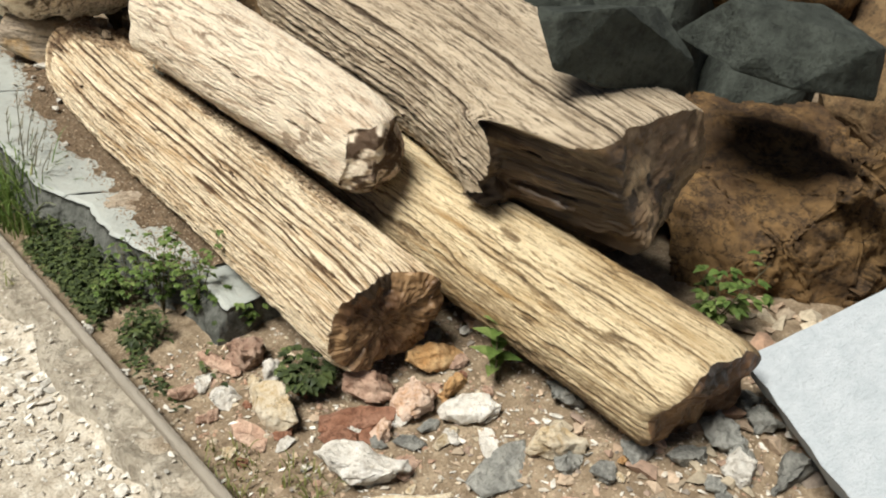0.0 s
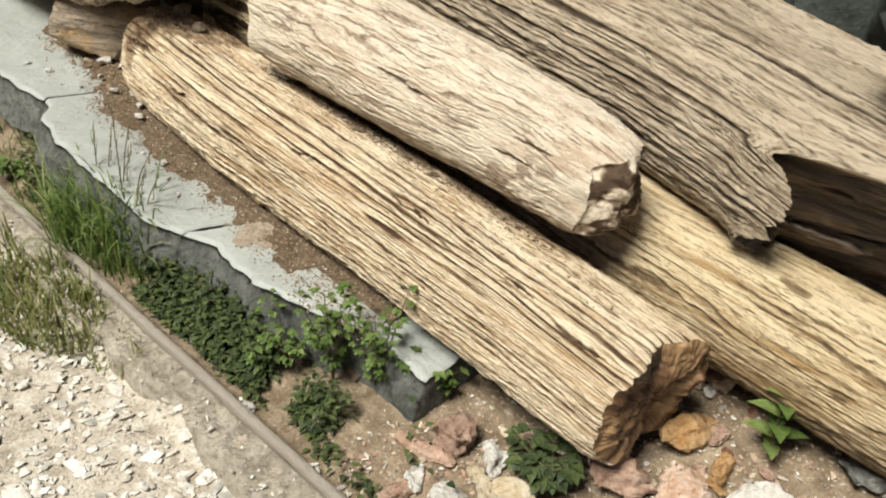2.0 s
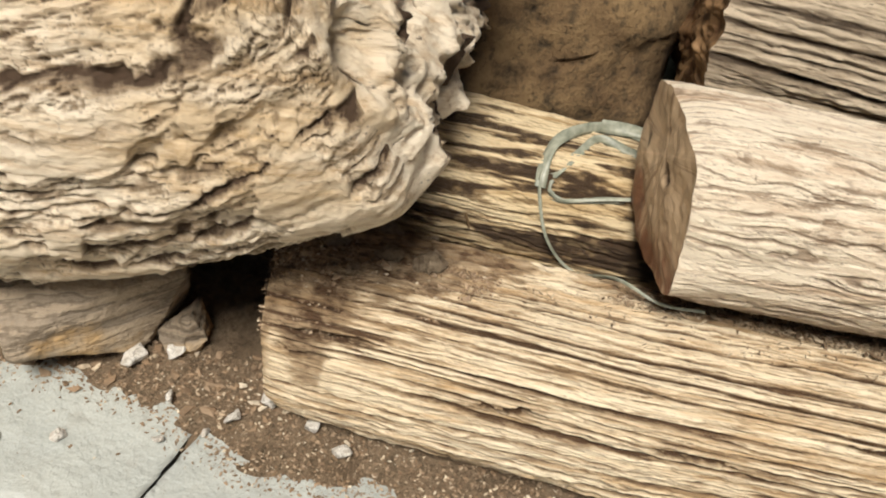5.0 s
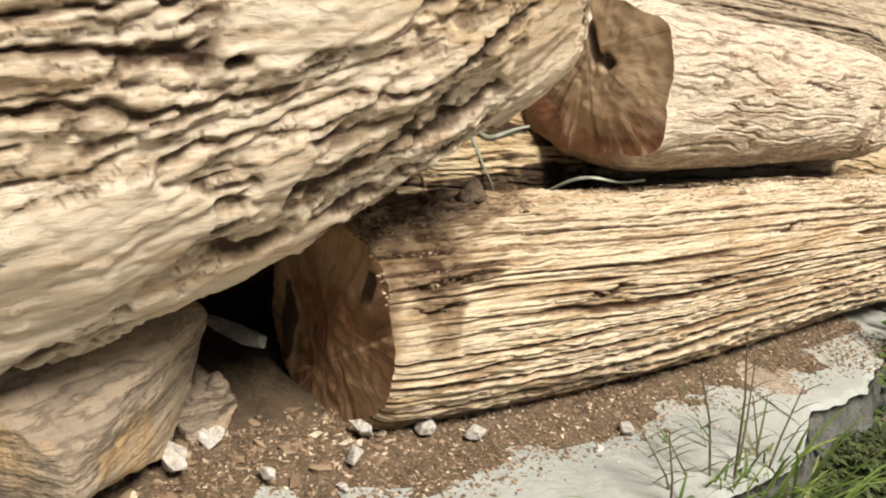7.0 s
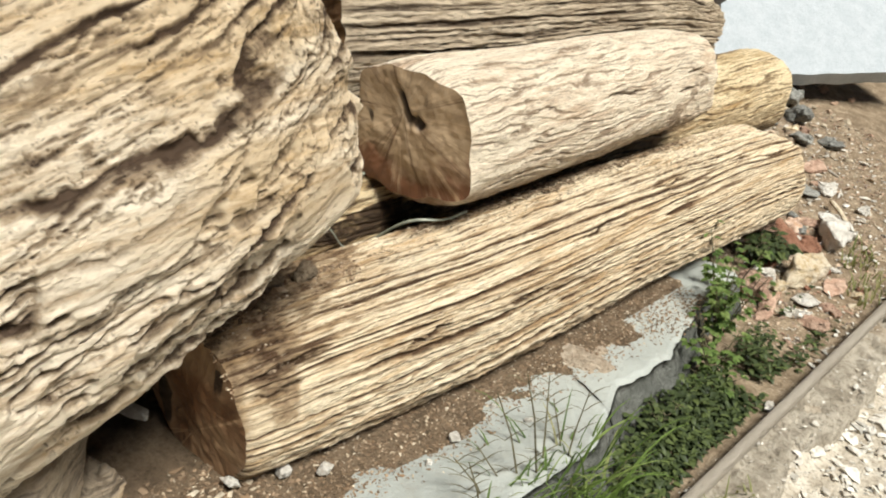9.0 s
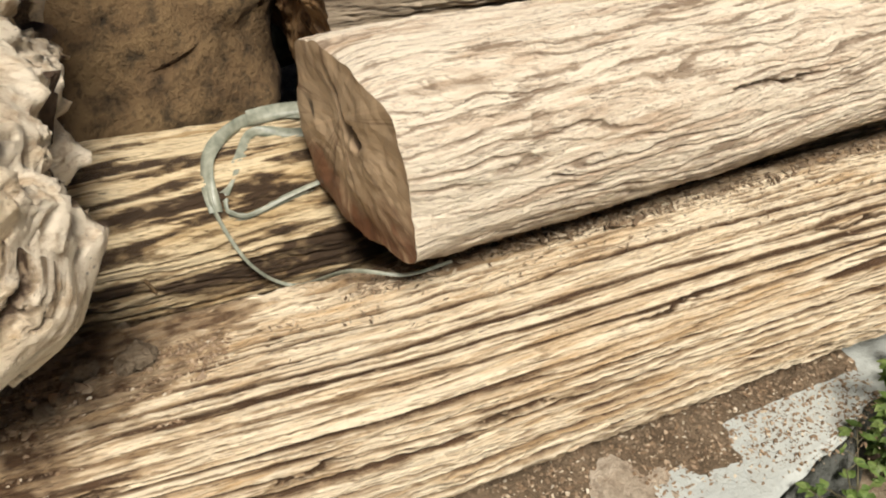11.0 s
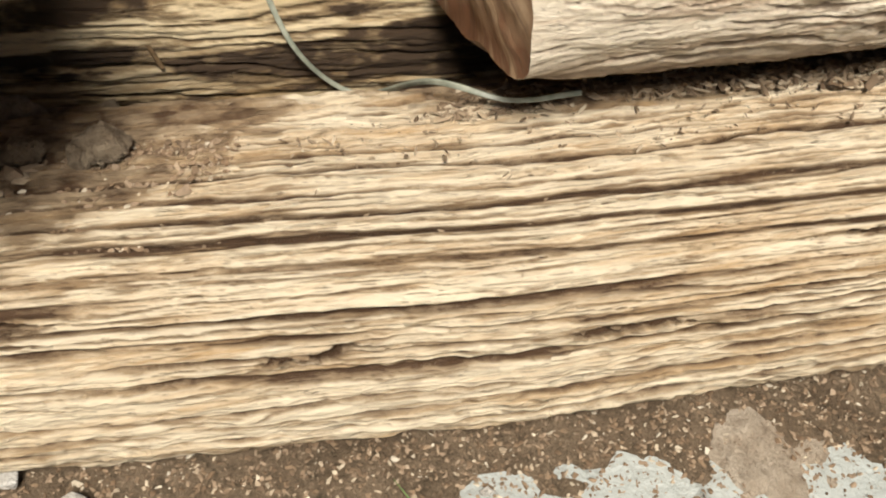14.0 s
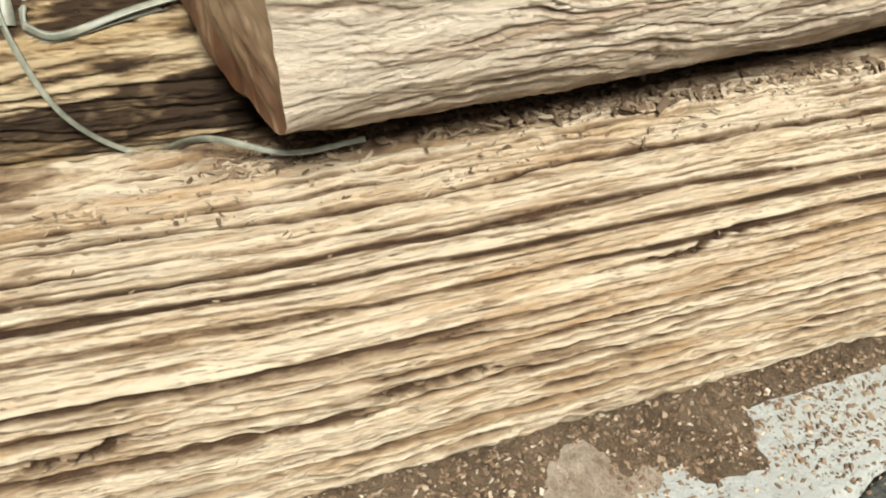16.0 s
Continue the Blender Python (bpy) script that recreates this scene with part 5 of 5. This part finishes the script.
weed((0.845, 1.36, gz(0.845, 1.36)), 0.085, 624, "dark green weed under the log's end", WEED, 70, 0.028, 7, 0.9)
weed((0.66, 1.98, gz(0.66, 1.98)), 0.09, 625, "dense green weed in the soil strip", FRESH, 40, 0.018, 5, 0.8)
weed((0.67, 2.20, gz(0.67, 2.20)), 0.10, 626, "dark weed beside the slab", WEED, 60, 0.014, 6, 0.9)
weed((0.655, 2.40, gz(0.655, 2.40)), 0.11, 627, "dark weed beside the slab", WEED, 60, 0.014, 6, 0.9)
weed((0.60, 3.12, gz(0.60, 3.12)), 0.06, 628, "fresh green weed in the soil strip", FRESH, 30, 0.022, 5, 0.8)
weed((1.70, 0.86, 0.15), 0.22, 629, "green weed at the foot of the brown boulder", FRESH, 50, 0.030, 6, 0.7)
weed((1.55, 1.0, 0.12), 0.12, 630, "dark weed in the shade under the broken log", WEED, 50, 0.026, 6, 0.9)

# seedling with paired broad leaves beside the golden log
seed_at = (1.165, 1.075, gz(1.165, 1.075))
seedling = empty("seedling", seed_at)
vs, fs, lv, lf = [], [], [], []
stem(vs, fs, [(0, 0, 0), (-0.004, 0.004, 0.06), (-0.008, 0.006, 0.12), (-0.010, 0.006, 0.15)], 0.0035, 0.0018)
for k, (h, s) in enumerate(((0.03, 0.052), (0.055, 0.06), (0.08, 0.062), (0.105, 0.060), (0.13, 0.052), (0.148, 0.04))):
    for side in (0, math.pi):
        a = side + k * 1.57 + 0.5
        leaf(lv, lf, (-0.006, 0.005, h), (math.cos(a), math.sin(a), 0.7), s, 0.62, 0.4, 7)
mesh_object("stem", vs, fs, STEM, seedling)
mesh_object("foliage", lv, lf, FRESH, seedling)
tagged(seedling, "fresh green seedling with broad paired leaves among the rubble", "seedling")

# thin dry stems standing by the slab
vs, fs = [], []
for x, y, h, lx, ly in ((0.665, 2.70, 0.24, 0.02, 0.03), (0.665, 2.57, 0.35, 0.02, 0.04), (0.67, 2.56, 0.27, 0.05, -0.06), (0.67, 2.60, 0.29, 0.06, 0.02), (0.665, 2.66, 0.22, 0.06, 0.06), (0.66, 2.50, 0.22, 0.06, -0.02), (0.66, 2.53, 0.25, 0.01, -0.08), (0.66, 2.62, 0.20, 0.08, 0.03)):
    z = gz(x, y)
    stem(vs, fs, [(x, y, z), (x + lx * 0.2, y + ly * 0.2, z + h * 0.4), (x + lx * 0.55, y + ly * 0.55, z + h * 0.75), (x + lx, y + ly, z + h)], 0.0026, 0.0009)
    for t in (0.5, 0.7, 0.85, 0.95):
        for q in (-1, 1):
            blade(vs, fs, (x + lx * t, y + ly * t, z + h * t), (x + lx * t + 0.02 * q, y + ly * t + 0.03 * q, z + h * t + 0.018), 0.0015, 0.01, rnd, 3)
tagged(mesh_object("dry_grass", vs, fs, STEM), "thin brown seeding grass stems beside the slab", "grass", kind="stuff")


# ---- plastic tape, root and sticks ----
def ribbon(name, pts, w, mat, parent=None, turn=0.0):
    """A flat strap through points, smoothed, with a little thickness."""
    P = [np.array(p, float) for p in pts]
    P = [2 * P[0] - P[1]] + P + [2 * P[-1] - P[-2]]
    line = []
    for i in range(1, len(P) - 2):
        for t in np.linspace(0, 1, 10, endpoint=False):
            a, b, c, d = P[i - 1:i + 3]
            line.append(0.5 * (2 * b + (c - a) * t + (2 * a - 5 * b + 4 * c - d) * t * t + (3 * b - a - 3 * c + d) * t ** 3))
    line.append(P[-2])
    vs, fs = [], []
    for i, p in enumerate(line):
        d = line[min(i + 1, len(line) - 1)] - line[max(0, i - 1)]
        d /= np.linalg.norm(d) + 1e-9
        s = np.cross(d, [-0.75, 0.1, 0.65])
        s /= np.linalg.norm(s) + 1e-9
        a = turn + 0.5 * math.sin(i * 0.21)
        u = np.cross(d, s)
        s = s * math.cos(a) + u * math.sin(a)
        u = np.cross(s, d)
        for q, e in ((-1, 0), (-0.3, 0.0012), (0.3, -0.0004), (1, 0.0008), (1, 0.0018), (0.3, 0.0008), (-0.3, 0.0022), (-1, 0.001)):
            vs.append(tuple(p + s * q * w / 2 + u * e))
    for i in range(len(line) - 1):
        for k in range(8):
            a, b = i * 8 + k, i * 8 + (k + 1) % 8
            fs.append((a, b, b + 8, a + 8))
    return mesh_object(name, vs, fs, mat, parent)


tape = empty("tape", (1.2, 2.5, 0.53))
base = np.array(tape.location)
TAPE_LINES = [([(1.29, 2.446, 0.539), (1.321, 2.498, 0.541), (1.312, 2.555, 0.548), (1.265, 2.603, 0.551), (1.222, 2.622, 0.537), (1.187, 2.626, 0.508)], 0.018), ([(1.222, 2.622, 0.537), (1.187, 2.626, 0.508), (1.153, 2.604, 0.439), (1.153, 2.556, 0.384), (1.07, 2.5, 0.452), (1.03, 2.44, 0.452), (1.03, 2.38, 0.45)], 0.005), ([(1.257, 2.455, 0.533), (1.271, 2.503, 0.539), (1.285, 2.547, 0.545), (1.244, 2.576, 0.538), (1.204, 2.609, 0.519)], 0.014), ([(1.204, 2.609, 0.519), (1.189, 2.612, 0.503), (1.182, 2.589, 0.493), (1.189, 2.53, 0.499), (1.198, 2.469, 0.502)], 0.01), ([(1.308, 2.444, 0.542), (1.32, 2.49, 0.545), (1.314, 2.546, 0.551)], 0.022), ([(1.185, 2.612, 0.507), (1.178, 2.589, 0.497), (1.185, 2.53, 0.503), (1.194, 2.469, 0.506)], 0.006)]
for pts, w in TAPE_LINES:
    ribbon("strap", [np.array(p) - base for p in pts], w, TAPE, tape)
tagged(tape, "loop of faded green plastic strapping draped over the golden log", "strap")

vs, fs = [], []
stem(vs, fs, [(1.215, 2.749, 0.511), (1.190, 2.742, 0.482), (1.168, 2.731, 0.456), (1.160, 2.723, 0.436)], 0.004, 0.002, 6)
tagged(mesh_object("root", vs, fs, S_MOSS), "thin dark dry root hanging over the golden log", "root")

tagged(bar("stick", (0.87, 0.89, 0.062), (0.73, 1.01, 0.025), 0.014, 0.012, S_CREAM, 0.004, 10, 14, 3), "short pale stick lying in the rubble", "stick")
